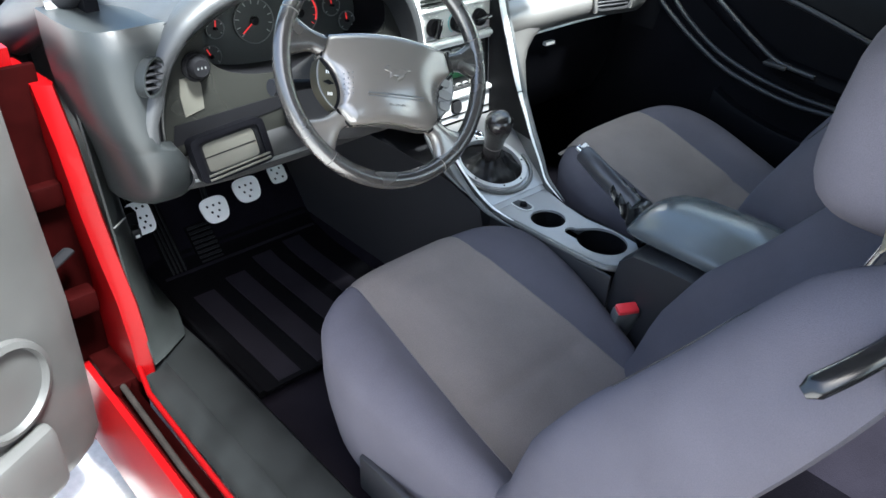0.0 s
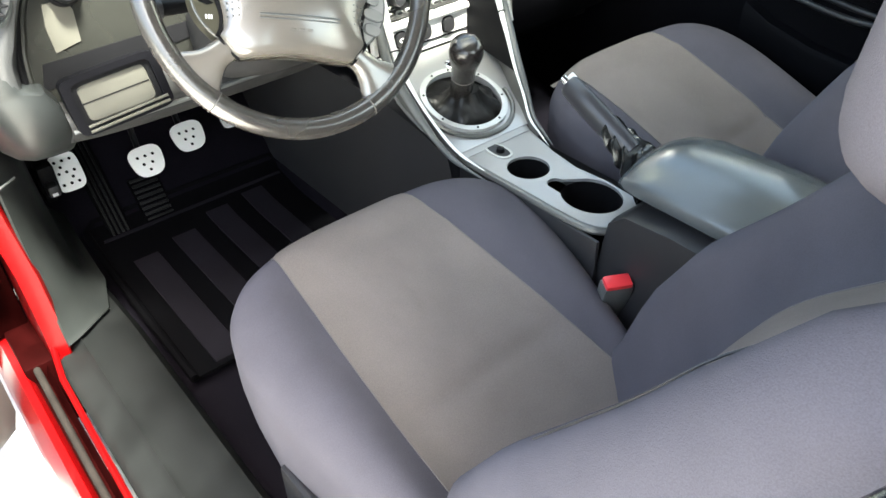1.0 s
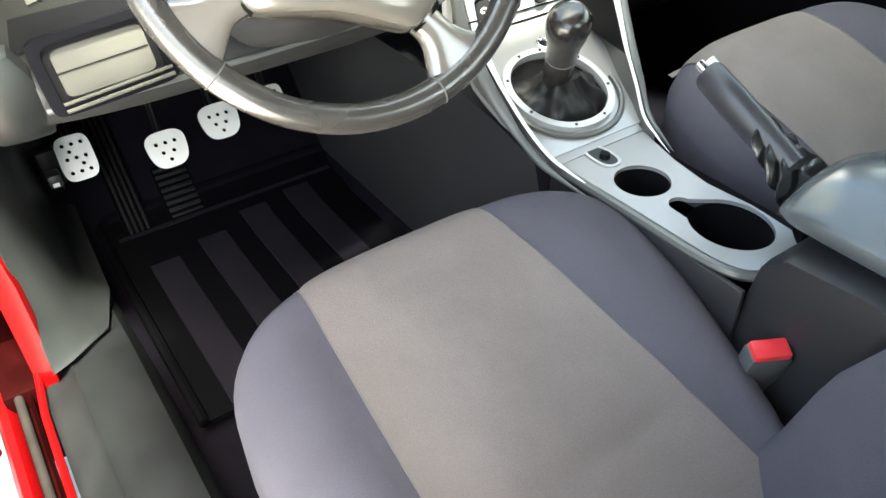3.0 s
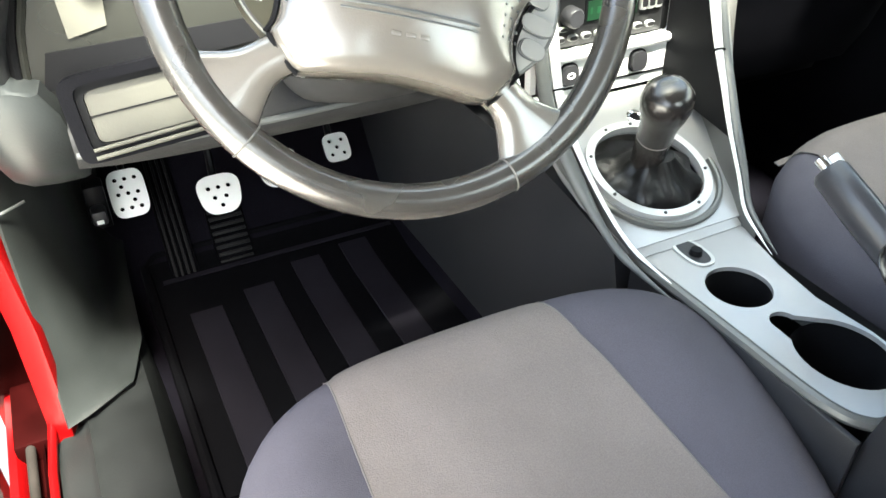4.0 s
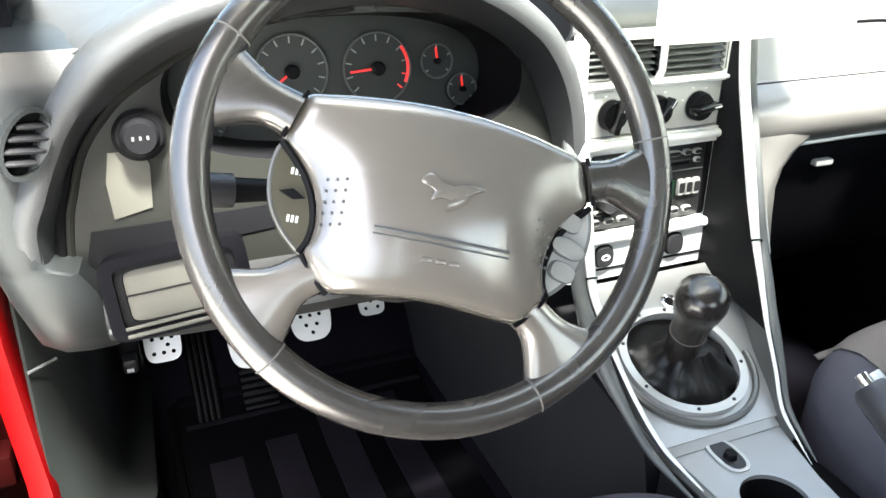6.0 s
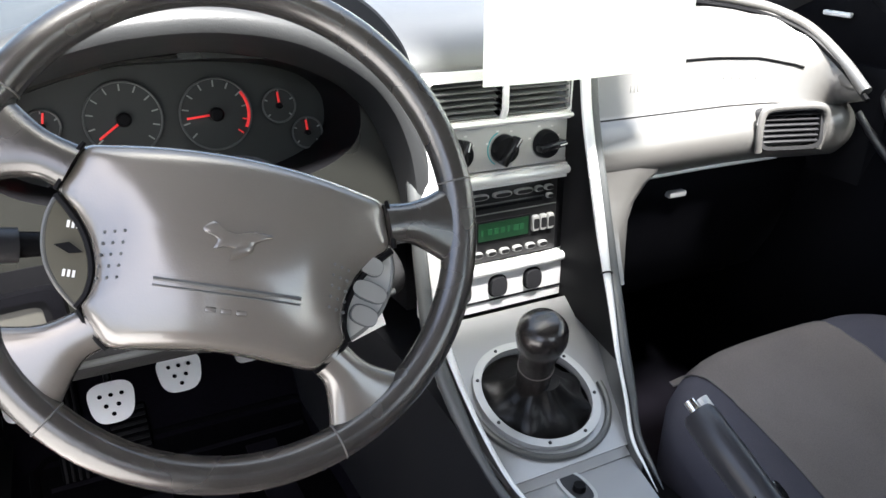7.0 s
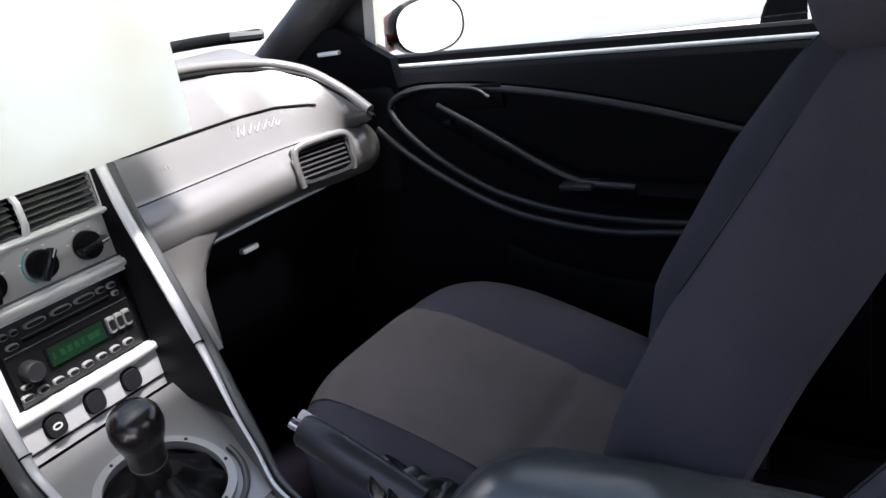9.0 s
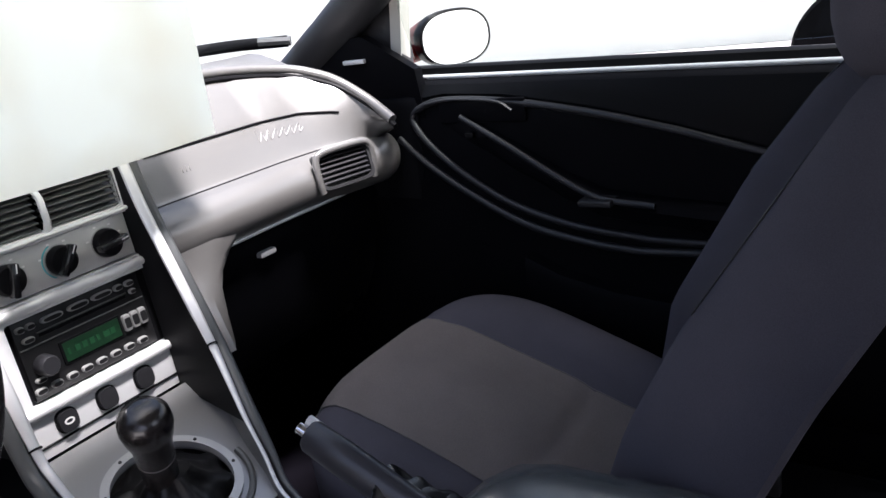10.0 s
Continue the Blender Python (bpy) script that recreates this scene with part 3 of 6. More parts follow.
# glovebox
glove = thing("glovebox", (0.75, 0.36, 0.52), "glovebox lid in shade-darkened trim under the passenger dashboard", "glovebox")
part("lid", loft([[Vector((x, y, z)) for y, z in ((0.30, 0.715), (0.292, 0.70), (0.300, 0.66), (0.33, 0.56), (0.36, 0.50), (0.40, 0.49), (0.42, 0.70))] for x in (0.545, 0.56, 0.75, 0.94, 0.955)]), SHADED_TRIM, glove)
part("rim", tube([(0.57, 0.272, 0.728), (0.70, 0.270, 0.730), (0.84, 0.262, 0.732)], 0.003), SILVER, glove)
part("latch", box((0.664, 0.284, 0.684), (0.696, 0.298, 0.693), 0.003), CLIMATE, glove, "small worn silver latch")
part("underside", box((0.50, 0.42, 0.45), (1.0, 0.90, 0.71), 0.01), BLACK, glove)

# driver's side hood and body
HOOD_TOP = [(-0.335, 0.880), (-0.25, 0.893), (-0.20, 0.918), (-0.148, 0.943), (-0.075, 0.964), (-0.025, 0.974), (0.041, 0.975), (0.107, 0.960), (0.144, 0.944), (0.183, 0.913), (0.215, 0.872), (0.240, 0.82), (0.262, 0.80)]
hood = []
for x in list(np.linspace(-0.335, 0.17, 24)) + list(np.linspace(0.18, 0.262, 12)):
    u = (x + 0.02) / 0.30
    h = lerp(HOOD_TOP, x)
    lipy = 0.222 + 0.060 * abs(u) ** 3
    pts = [(0.93, 0.934), (0.72, 0.952), (0.54, 0.3 * h + 0.7 * 0.953), (0.42, 0.65 * h + 0.35 * 0.953), (lipy + 0.10, h + 0.004), (lipy + 0.05, h + 0.002), (lipy + 0.018, h - 0.003)]
    pts = [(y if y < 0.42 else 0.42 + (y - 0.42) * max(0.10, (glass_foot(x) - 0.42) / 0.51), z) for y, z in pts]
    hood.append([Vector((x, p.x, p.y)) for p in smooth_line([Vector((y, z, 0)) for y, z in pts], 4)])
part("driver_hood", thick(loft(hood, closed=False), 0.004), HOODSKIN, dash)
# a rounded arch that runs up from the knee panel, over the instruments and down beside the stack
ARCH = [((-0.274, 0.722), (-0.264, 0.712), 0.2260), ((-0.273, 0.765), (-0.259, 0.752), 0.2235), ((-0.263, 0.790), (-0.251, 0.783), 0.2240), ((-0.252, 0.815), (-0.241, 0.812), 0.2280), ((-0.236, 0.845), (-0.223, 0.840), 0.2310), ((-0.215, 0.871), (-0.200, 0.861), 0.2320), ((-0.190, 0.894), (-0.174, 0.879), 0.2310), ((-0.148, 0.917), (-0.138, 0.897), 0.2280), ((-0.075, 0.938), (-0.070, 0.917), 0.2220), ((-0.025, 0.947), (-0.022, 0.925), 0.2200), ((0.041, 0.948), (0.039, 0.927), 0.2200), ((0.112, 0.934), (0.108, 0.914), 0.2230), ((0.171, 0.901), (0.164, 0.888), 0.2280), ((0.203, 0.868), (0.195, 0.860), 0.2320), ((0.223, 0.828), (0.214, 0.822), 0.2340), ((0.233, 0.785), (0.225, 0.783), 0.2340), ((0.238, 0.730), (0.231, 0.730), 0.2320)]
near = smooth_line([Vector((a[0], y, a[1])) for a, b, y in ARCH], 5)
gap_line = smooth_line([Vector((b[0], 0.268, b[1])) for a, b, y in ARCH], 5)
arch_rings = []
for k, (p, q) in enumerate(zip(near, gap_line)):
    way = (near[min(k + 1, len(near) - 1)] - near[max(k - 1, 0)]).normalized()
    n = Vector((-way.z, 0, way.x)).normalized()
    arch_rings.append([q + Vector((0, 0.015, 0)), q, q.lerp(p, 0.55) + Vector((0, 0.004, 0)), q.lerp(p, 0.92) + Vector((0, 0.001, 0)), p + n * 0.0035 - Vector((0, 0.0035, 0)), p + n * 0.010 - Vector((0, 0.0055, 0)), p + n * 0.018 - Vector((0, 0.0030, 0)), p + n * 0.025 + Vector((0, 0.006, 0)), p + n * 0.028 + Vector((0, 0.022, 0)), p + n * 0.026 + Vector((0, 0.045, 0))])
part("hood_lip", loft(arch_rings, closed=False), HOODSKIN, dash)
# the stack's top
top = [[Vector((x, p.x, p.y)) for p in smooth_line([Vector((y, z, 0)) for y, z in ((0.93, 0.934), (0.72, 0.953), (0.52, 0.957), (0.40, 0.946), (0.32, 0.920), (0.288, 0.892), (0.30, 0.87))], 5)] for x in np.linspace(0.258, 0.486, 8)]
part("centre_top", thick(loft(top, closed=False), 0.004), SKYLIT_TOP, dash)


def even(line, n):
    """Sets n points at even steps along a line."""
    at = [0.0]
    for a, b in zip(line, line[1:]):
        at.append(at[-1] + (b - a).length)
    return [Vector([lerp(list(zip(at, [p[q] for p in line])), at[-1] * k / (n - 1)) for q in range(3)]) for k in range(n)]


hood_end, top_end = hood[-1], top[0]
part("hood_cheek", loft([even(hood_end, 24), [a.lerp(b, 0.5) + Vector((0.004, 0, 0)) for a, b in zip(even(hood_end, 24), even(top_end, 24))], even(top_end, 24)], closed=False), VINYL, dash)

# driver's finish panel with the instrument opening
fm = basis((0.0, 0.264, 0.798), (1, 0, 0), (0, 0.16, 1))
CLUSTER = oval(0.178, 0.066, 56, 2.5, (0.014, 0.056))
# the panel runs down to the left in a long curve and is rounded on the right
EDGE = [(-0.263, -0.079), (-0.261, -0.056), (-0.257, -0.031), (-0.251, -0.012), (-0.243, 0.012), (-0.232, 0.032), (-0.217, 0.050), (-0.199, 0.067), (-0.173, 0.083), (-0.149, 0.096), (-0.110, 0.112), (-0.050, 0.126), (0.010, 0.130)]


def panel_line(grow):
    left = [(x - grow * 0.8, z + grow * 0.5) for x, z in EDGE]
    right = [(x, z) for x, z in oval(0.234 + grow, 0.132 + grow, 96, 2.6, (0.008, -0.002)) if x > 0.02]
    right.sort(key=lambda q: math.atan2(q[1], q[0] - 0.008), reverse=True)
    low = [(0.0, -0.125 - grow), (-0.10, -0.115 - grow), (-0.20, -0.104 - grow), (-0.262 - grow, -0.100 - grow)]
    return left + right + low


part("finish_panel", plate(panel_line(0), [CLUSTER], 0.01, fm), FINISH, dash)
for grow, r, m_edge, out in ((0.003, 0.0055, BLACK, 0.001), (-0.0065, 0.0042, FINISH, -0.001)):
    line = smooth_line([fm @ Vector((x - grow * 0.8, z + grow * 0.5, out)) for x, z in EDGE], 6)
    part("panel_gap" if grow > 0 else "panel_edge", tube(line, r, sides=8), m_edge, dash)
deep = [[fm @ Vector((0.014 + (x - 0.014) * k, 0.056 + (y - 0.056) * k, -d)) for x, y in CLUSTER] for d, k in ((0.001, 1.0), (0.03, 0.97), (0.085, 0.93))]
part("cluster_recess", loft(deep, cap=False), BLACK, dash)
gauges = thing("instrument_cluster", (0.01, 0.34, 0.80), "dark instrument cluster with grey dials and red needles", "instrument cluster")
gm = fm @ pose(0, 0, -0.080)
part("cluster_face", plate(oval(0.168, 0.0625, 48, 2.5, (0.014, 0.056)), [], 0.004, gm), DIAL, gauges)


def dial(x, y, r, ang, arc=None):
    d = part("dial", plate(oval(r, r, 36), [], 0.003, gm @ pose(x, y, 0.004)), DIAL, gauges)
    part("rim", tube([gm @ Vector((x + r * math.cos(a), y + r * math.sin(a), 0.005)) for a in np.linspace(0, 2 * math.pi, 36, endpoint=False)], 0.0011, closed=True, sides=6), TRIM, d)
    n = 11 if r > 0.02 else 5
    for i in range(n):
        a = radians(220 - 260 * i / (n - 1))
        part("tick", box((r * 0.76, -0.0007, 0.0042), (r * 0.94, 0.0007, 0.0052), 0, gm @ pose(x, y, 0) @ pose(0, 0, 0, 0, 0, math.degrees(a))), NEEDLE if arc and i > 8 else DIMMARK, d)
    part("needle", box((-0.1 * r, -0.0011, 0.0055), (0.82 * r, 0.0011, 0.0075), 0.0004, gm @ pose(x, y, 0, 0, 0, ang)), NEEDLE, d, "red needle")
    part("hub", lathe([(0, 0.004), (r * 0.2, 0.004), (r * 0.2, 0.010), (r * 0.14, 0.012), (0, 0.012)], gm @ pose(x, y, 0), 16), BLACK, d)


dial(0.060, 0.063, 0.037, 184, True)
dial(-0.031, 0.066, 0.037, 215)
dial(0.128, 0.066, 0.018, 95)
dial(0.157, 0.034, 0.017, 95)
dial(-0.120, 0.023, 0.018, 115)
dial(-0.104, 0.066, 0.016, 80)
part("red_band", tube([gm @ Vector((0.060 + 0.0345 * math.cos(radians(a)), 0.063 + 0.0345 * math.sin(radians(a)), 0.0048)) for a in range(-28, 40, 6)], 0.0016, sides=6), NEEDLE, gauges)
# plain beige plate under the headlamp switch and the dark band below it
part("beige_plate", plate([(-0.217, -0.043), (-0.184, -0.036), (-0.181, 0.002), (-0.186, 0.016), (-0.214, 0.016), (-0.219, -0.010)], [], 0.006, fm @ pose(0, 0, 0.002)), TRAYLID, dash, "plain beige plate")
part("dark_band", plate([(-0.247, -0.084), (-0.02, -0.066), (-0.02, -0.046), (-0.238, -0.052)], [], 0.006, fm @ pose(0, 0, 0.002)), BLACK, dash)

# headlamp switch, left vent
sw = thing("headlamp_switch", (-0.198, 0.26, 0.82), "round black headlamp switch knob", "switch")
part("collar", lathe([(0, 0), (0.022, 0), (0.0225, 0.006), (0.019, 0.010), (0, 0.010)], fm @ pose(-0.186, 0.030, 0.002)), BLACK, sw)
part("knob", lathe([(0, 0.008), (0.017, 0.008), (0.016, 0.022), (0.013, 0.026), (0, 0.026)], fm @ pose(-0.186, 0.030, 0.002)), BLACK, sw)
for i in range(3):
    part("mark", box((-0.007 + i * 0.006, -0.0015, 0.026), (-0.0048 + i * 0.006, 0.002, 0.0266), 0, fm @ pose(-0.186, 0.030, 0.002)), TRIM, sw)
lv = thing("driver_vent", (-0.288, 0.24, 0.83), "round dark driver's air vent with slats", "air vent")
lm = basis((-0.269, 0.224, 0.842), (1, 0.30, 0), (0, 0.15, 1)) @ pose(0, 0, 0, 0, 0, -32)
part("vent_frame", plate(oval(0.0185, 0.030, 32), [oval(0.0155, 0.0265, 32)], 0.02, lm @ pose(0, 0, 0.004)), ENDCAP, lv)
part("backing", plate(oval(0.0155, 0.0265, 24), [], 0.004, lm @ pose(0, 0, -0.008)), BLACK, lv)
for i in range(4):
    w = 0.0155 * (1 - ((-0.016 + i * 0.0105) / 0.0275) ** 2) ** 0.5
    part("slat", box((-w, -0.0013, -0.006), (w, 0.0013, 0.003), 0.0006, lm @ pose(0, -0.016 + i * 0.0105, 0, 25, 0, 24)), PLASTIC, lv)

# left end of the dashboard and the lower knee panel
END_ROWS = ((0.905, -0.178, 0.262, -0.346), (0.885, -0.207, 0.248, -0.346), (0.864, -0.228, 0.241, -0.346), (0.831, -0.250, 0.233, -0.345), (0.790, -0.268, 0.226, -0.342), (0.755, -0.276, 0.220, -0.336), (0.737, -0.276, 0.2175, -0.332), (0.7315, -0.268, 0.2185, -0.330), (0.726, -0.252, 0.2165, -0.328), (0.705, -0.240, 0.2160, -0.323), (0.680, -0.235, 0.2210, -0.318), (0.655, -0.232, 0.2330, -0.314), (0.632, -0.230, 0.2520, -0.312), (0.612, -0.230, 0.2800, -0.311), (0.596, -0.232, 0.3200, -0.310))
end_cap = []
for z, gap, front_y, out in END_ROWS:
    end_cap.append([Vector(q + (z,)) for q in ((out, 0.44), (out, front_y + 0.10), (out + 0.004, front_y + 0.050), (out + 0.014, front_y + 0.020), (out + 0.030, front_y + 0.004), (min(out + 0.052, gap - 0.012), front_y), (gap - 0.006, front_y + 0.001), (gap, front_y + 0.005), (gap + 0.006, front_y + 0.05), (gap + 0.006, 0.44))])
part("end_cap", loft(end_cap), ENDCAP, dash)
# Paler bar paints the highlight on the kick panel's lip.
part("lip_highlight", tube([(-0.330, 0.356, 0.551), (-0.303, 0.377, 0.550)], 0.0018, sides=8), TRIM, dash)
knee = []
for x in np.linspace(-0.238, 0.225, 16):
    k = 0.030 * abs((x + 0.03) / 0.25) ** 4
    knee.append([Vector((x, p.x + k, p.y)) for p in smooth_line([Vector(q) for q in ((0.265, 0.700, 0), (0.222, 0.695, 0), (0.203, 0.685, 0), (0.199, 0.674, 0), (0.206, 0.658, 0), (0.230, 0.640, 0), (0.27, 0.632, 0), (0.36, 0.645, 0))], 4)])
part("knee_panel", thick(loft(knee, closed=False), 0.005), VINYL, dash)
part("knee_rib", tube(smooth_line([(-0.236, 0.214, 0.668), (-0.19, 0.204, 0.670), (-0.10, 0.199, 0.672), (0.0, 0.198, 0.674), (0.2, 0.206, 0.676)], 5), 0.0034, sides=8), TRIM, dash)
part("lower_panel", box((-0.24, 0.42, 0.60), (0.22, 0.90, 0.66), 0.01), BLACK, dash)
tray = thing("coin_tray", (-0.165, 0.18, 0.67), "lidded tray set in the lower dashboard", "tray")
tm = basis((-0.180, 0.198, 0.7085), (1, -0.06, 0.10), (-0.10, 0.30, 1))
part("rim", plate(oval(0.062, 0.037, 40, 9), [oval(0.051, 0.029, 40, 9)], 0.03, tm @ pose(0.006, 0, 0.003)), SHADED_TRIM, tray)
part("inner_frame", plate(oval(0.0508, 0.0288, 40, 9), [oval(0.0445, 0.0235, 40, 9)], 0.02, tm @ pose(0.006, 0, -0.003)), BLACK, tray)
part("lid", plate(oval(0.0440, 0.0230, 36, 9), [], 0.02, tm @ pose(0.006, 0, -0.006)), TRAYLID, tray)
part("lid_fold", box((-0.040, 0.0005, -0.007), (0.049, 0.0018, -0.0045), 0.0005, tm), BLACK, tray)
for y, r in ((-0.0255, 0.0018), (-0.0325, 0.0020)):
    part("lid_lip", tube([tm @ Vector((-0.044, y, 0.003)), tm @ Vector((0.062, y + 0.002, 0.003))], r, sides=8), TRAYLID, tray)

# ---- centre stack ----
TILT_F = 0.06
sm = basis((0.0, 0.262, 0.61), (1, 0, 0), (0, TILT_F, 1))


def sbox(x0, x1, z0, z1, d0, d1, bevel=0.001):
    """A block on the stack's face: x, height, and how far it stands out (d0 to d1)."""
    return box((x0, z0 - 0.61, d0), (x1, z1 - 0.61, d1), bevel, sm)


def rect(x0, x1, z0, z1, r=0.004):
    out = []
    for cx, cz, a0 in ((x1 - r, z1 - r, 0), (x0 + r, z1 - r, 90), (x0 + r, z0 + r, 180), (x1 - r, z0 + r, 270)):
        out += [(cx + r * math.cos(radians(a0 + a)), cz + r * math.sin(radians(a0 + a)) - 0.61) for a in (0, 30, 60, 90)]
    return out


stack = thing("centre_stack", (MID, 0.30, 0.60), "silver-painted centre stack bezel with vents and controls", "centre stack")
part("bezel", plate(rect(0.262, 0.480, 0.590, 0.888, 0.010), [rect(0.274, 0.467, 0.832, 0.877, 0.006), rect(0.284, 0.473, 0.768, 0.823), rect(0.288, 0.473, 0.650, 0.7495)], 0.012, sm), SILVER, stack, angle=30)
part("recess", sbox(0.286, 0.4745, 0.648, 0.825, -0.030, -0.0125, 0), BLACK, stack)
part("carcass", box((0.264, -0.02, -0.20), (0.478, 0.275, -0.045), 0.002, sm), BLACK, stack)
for x0, x1 in ((0.274, 0.3665), (0.3745, 0.467)):
    part("vent_backing", sbox(x0, x1, 0.832, 0.877, -0.045, -0.038, 0), BLACK, stack)
    for i in range(6):
        part("slat", box((x0 + 0.001, -0.0009, -0.012), (x1 - 0.001, 0.0009, 0.006), 0.0004, sm @ pose(0, 0.836 - 0.61 + i * 0.0074, -0.010, 20)), TRIM, stack)
    for i in range(7):
        part("fin", sbox(x0 + 0.010 + i * 0.0125, x0 + 0.0108 + i * 0.0125, 0.833, 0.876, -0.030, -0.016, 0), BLACK, stack)
part("vent_divider", tube([sm @ Vector((0.3705, z - 0.61, d)) for z, d in ((0.828, -0.004), (0.842, 0.004), (0.868, 0.004), (0.880, -0.004))], 0.0042, sides=8), SILVER, stack)
part("vent_lip", tube([sm @ Vector((x, 0.8275 - 0.61, 0.001)) for x in (0.270, 0.470)], 0.003, sides=8), SILVER, stack)
climate = part("climate_panel", sbox(0.284, 0.466, 0.770, 0.822, -0.02, -0.004, 0.001), CLIMATE, stack)
for x, ang in ((0.311, 75), (0.373, 55), (0.432, 8)):
    km = sm @ pose(x, 0.795 - 0.61, -0.004)
    k = part("climate_knob", lathe([(0, 0), (0.0175, 0), (0.017, 0.010), (0.0155, 0.013), (0, 0.013)], km), BLACK, climate)
    part("grip", box((-0.019, -0.0042, 0.010), (0.019, 0.0042, 0.024), 0.0025, km @ pose(0, 0, 0, 0, 0, ang)), GUIDE, k)
    part("knob_ring", tube([km @ Vector((0.0178 * math.cos(a), 0.0178 * math.sin(a), 0.0012)) for a in np.linspace(0, 2 * math.pi, 32, endpoint=False)], 0.0008, closed=True, sides=6), PALEKEY, k)
    part("pointer", box((0.008, -0.0006, 0.0238), (0.018, 0.0006, 0.0244), 0, km @ pose(0, 0, 0, 0, 0, ang)), MARK, k)
    for a in (160, 110, 60, 20):
        part("mark", box((-0.0018, -0.0010, 0.0002), (0.0018, 0.0010, 0.0007), 0, km @ pose(0.0225 * math.cos(radians(a)), 0.0225 * math.sin(radians(a)), 0)), MARK, climate)
TEAL = mat("teal_print", (0.05, 0.35, 0.38), 0.5)
part("temperature_arc", tube([sm @ Vector((0.373 + 0.0205 * math.cos(radians(a)), 0.185 + 0.0205 * math.sin(radians(a)), -0.0035)) for a in range(110, 250, 10)], 0.0008, sides=6), TEAL, climate)

radio = thing("car_radio", (0.38, 0.27, 0.65), "black car radio with green display and oval buttons", "radio")
part("body", sbox(0.297, 0.460, 0.652, 0.747, -0.06, -0.008, 0.002), RADIOBODY, radio)


def button(x, z, w, h, power=2.8):
    """A dark key with a pale edge."""
    m = sm @ pose(x, z - 0.61, -0.004)
    key = part("button", loft([[m @ Vector((px * k, py * k, d)) for px, py in oval(w, h, 20, power)] for k, d in ((1.0, -0.004), (1.0, -0.0005), (0.90, 0.0008), (0.80, 0.0010))]), PALEKEY, radio)
    part("key_face", plate([(px, py) for px, py in oval(w * 0.80, h * 0.62, 20, power)], [], 0.002, m @ pose(0, 0, 0.0016)), RADIOBODY, key)


for x, w in ((0.3055, 0.005), (0.3175, 0.005), (0.343, 0.0135), (0.376, 0.0135), (0.407, 0.0135), (0.4295, 0.006), (0.4445, 0.006)):
    button(x, 0.7375, w, 0.0038)
button(0.3105, 0.7235, 0.007, 0.0035)
button(0.446, 0.7265, 0.0045, 0.0034)
part("disc_slot", sbox(0.324, 0.436, 0.7215, 0.7255, -0.009, -0.0065, 0.0006), BLACK, radio)
part("face_ledge", sbox(0.299, 0.458, 0.7135, 0.7150, -0.009, -0.0066, 0.0004), TRIM, radio)
part("slot_lip", sbox(0.322, 0.438, 0.7265, 0.7278, -0.009, -0.0055, 0.0004), SATIN, radio)
part("display_frame", sbox(0.340, 0.419, 0.678, 0.7060, -0.009, -0.0062, 0.001), BLACK, radio)
part("display", sbox(0.343, 0.416, 0.6805, 0.7035, -0.008, -0.0055, 0), LCD, radio, "dim green display")
for i, w in enumerate((0.003, 0.006, 0.006, 0.006, 0.004, 0.008, 0.006)):
    part("digit", sbox(0.347 + i * 0.0093, 0.347 + i * 0.0093 + w, 0.688, 0.6955, -0.0058, -0.0051, 0), LCDBAR, radio)
for i in range(3):
    button(0.4265 + i * 0.0112, 0.6925, 0.0050, 0.0105, 6)
button(0.3085, 0.6755, 0.0065, 0.0030)
part("volume_knob", lathe([(0, -0.008), (0.0125, -0.008), (0.012, 0.006), (0.010, 0.009), (0, 0.009)], sm @ pose(0.318, 0.690 - 0.61, 0)), PLASTIC, radio)
for i in range(8):
    button(0.3045 + i * 0.0192, 0.6635, 0.0068, 0.0040)
part("strip", tube([sm @ Vector((x, 0.6445 - 0.61, 0.001)) for x in (0.272, 0.30, 0.44, 0.469)], [0.0062, 0.0072, 0.0072, 0.0062], sides=12), SILVER, stack)
part("strip", tube([sm @ Vector((x, 0.7595 - 0.61, 0.000)) for x in (0.266, 0.30, 0.44, 0.475)], [0.0055, 0.0065, 0.0065, 0.0055], sides=12), SILVER, stack)
for i, x in enumerate((0.316, 0.368, 0.420)):
    bq = part("push_button", plate(oval(0.0115, 0.0125, 24, 2.8), [], 0.012, sm @ pose(x, 0.6215 - 0.61, 0.007)), PLASTIC, stack)
    part("button_rim", plate(oval(0.0135, 0.0145, 24, 2.8), [oval(0.0117, 0.0127, 24, 2.8)], 0.004, sm @ pose(x, 0.6215 - 0.61, 0.0025)), BLACK, bq)
    if i == 0:
        part("symbol", plate(oval(0.006, 0.004, 20), [oval(0.004, 0.0022, 20)], 0.001, sm @ pose(x, 0.6215 - 0.61, 0.0078)), MARK, bq)

# rails that frame the stack and run down to the gear lever
RIGHT_RAIL = smooth_line([(0.479, 0.272, 0.885), (0.479, 0.255, 0.82), (0.477, 0.222, 0.74), (0.473, 0.186, 0.662), (0.458, 0.150, 0.625), (0.438, 0.108, 0.588), (0.422, 0.068, 0.555), (0.406, 0.035, 0.531), (0.397, 0.0, 0.519), (0.386, -0.03, 0.516)], 6)
LEFT_RAIL = smooth_line([(0.262, 0.272, 0.885), (0.256, 0.255, 0.82), (0.246, 0.215, 0.74), (0.238, 0.172, 0.652), (0.235, 0.145, 0.624), (0.238, 0.108, 0.586), (0.244, 0.070, 0.552), (0.250, 0.035, 0.529), (0.256, 0.0, 0.519), (0.259, -0.06, 0.516)], 6)
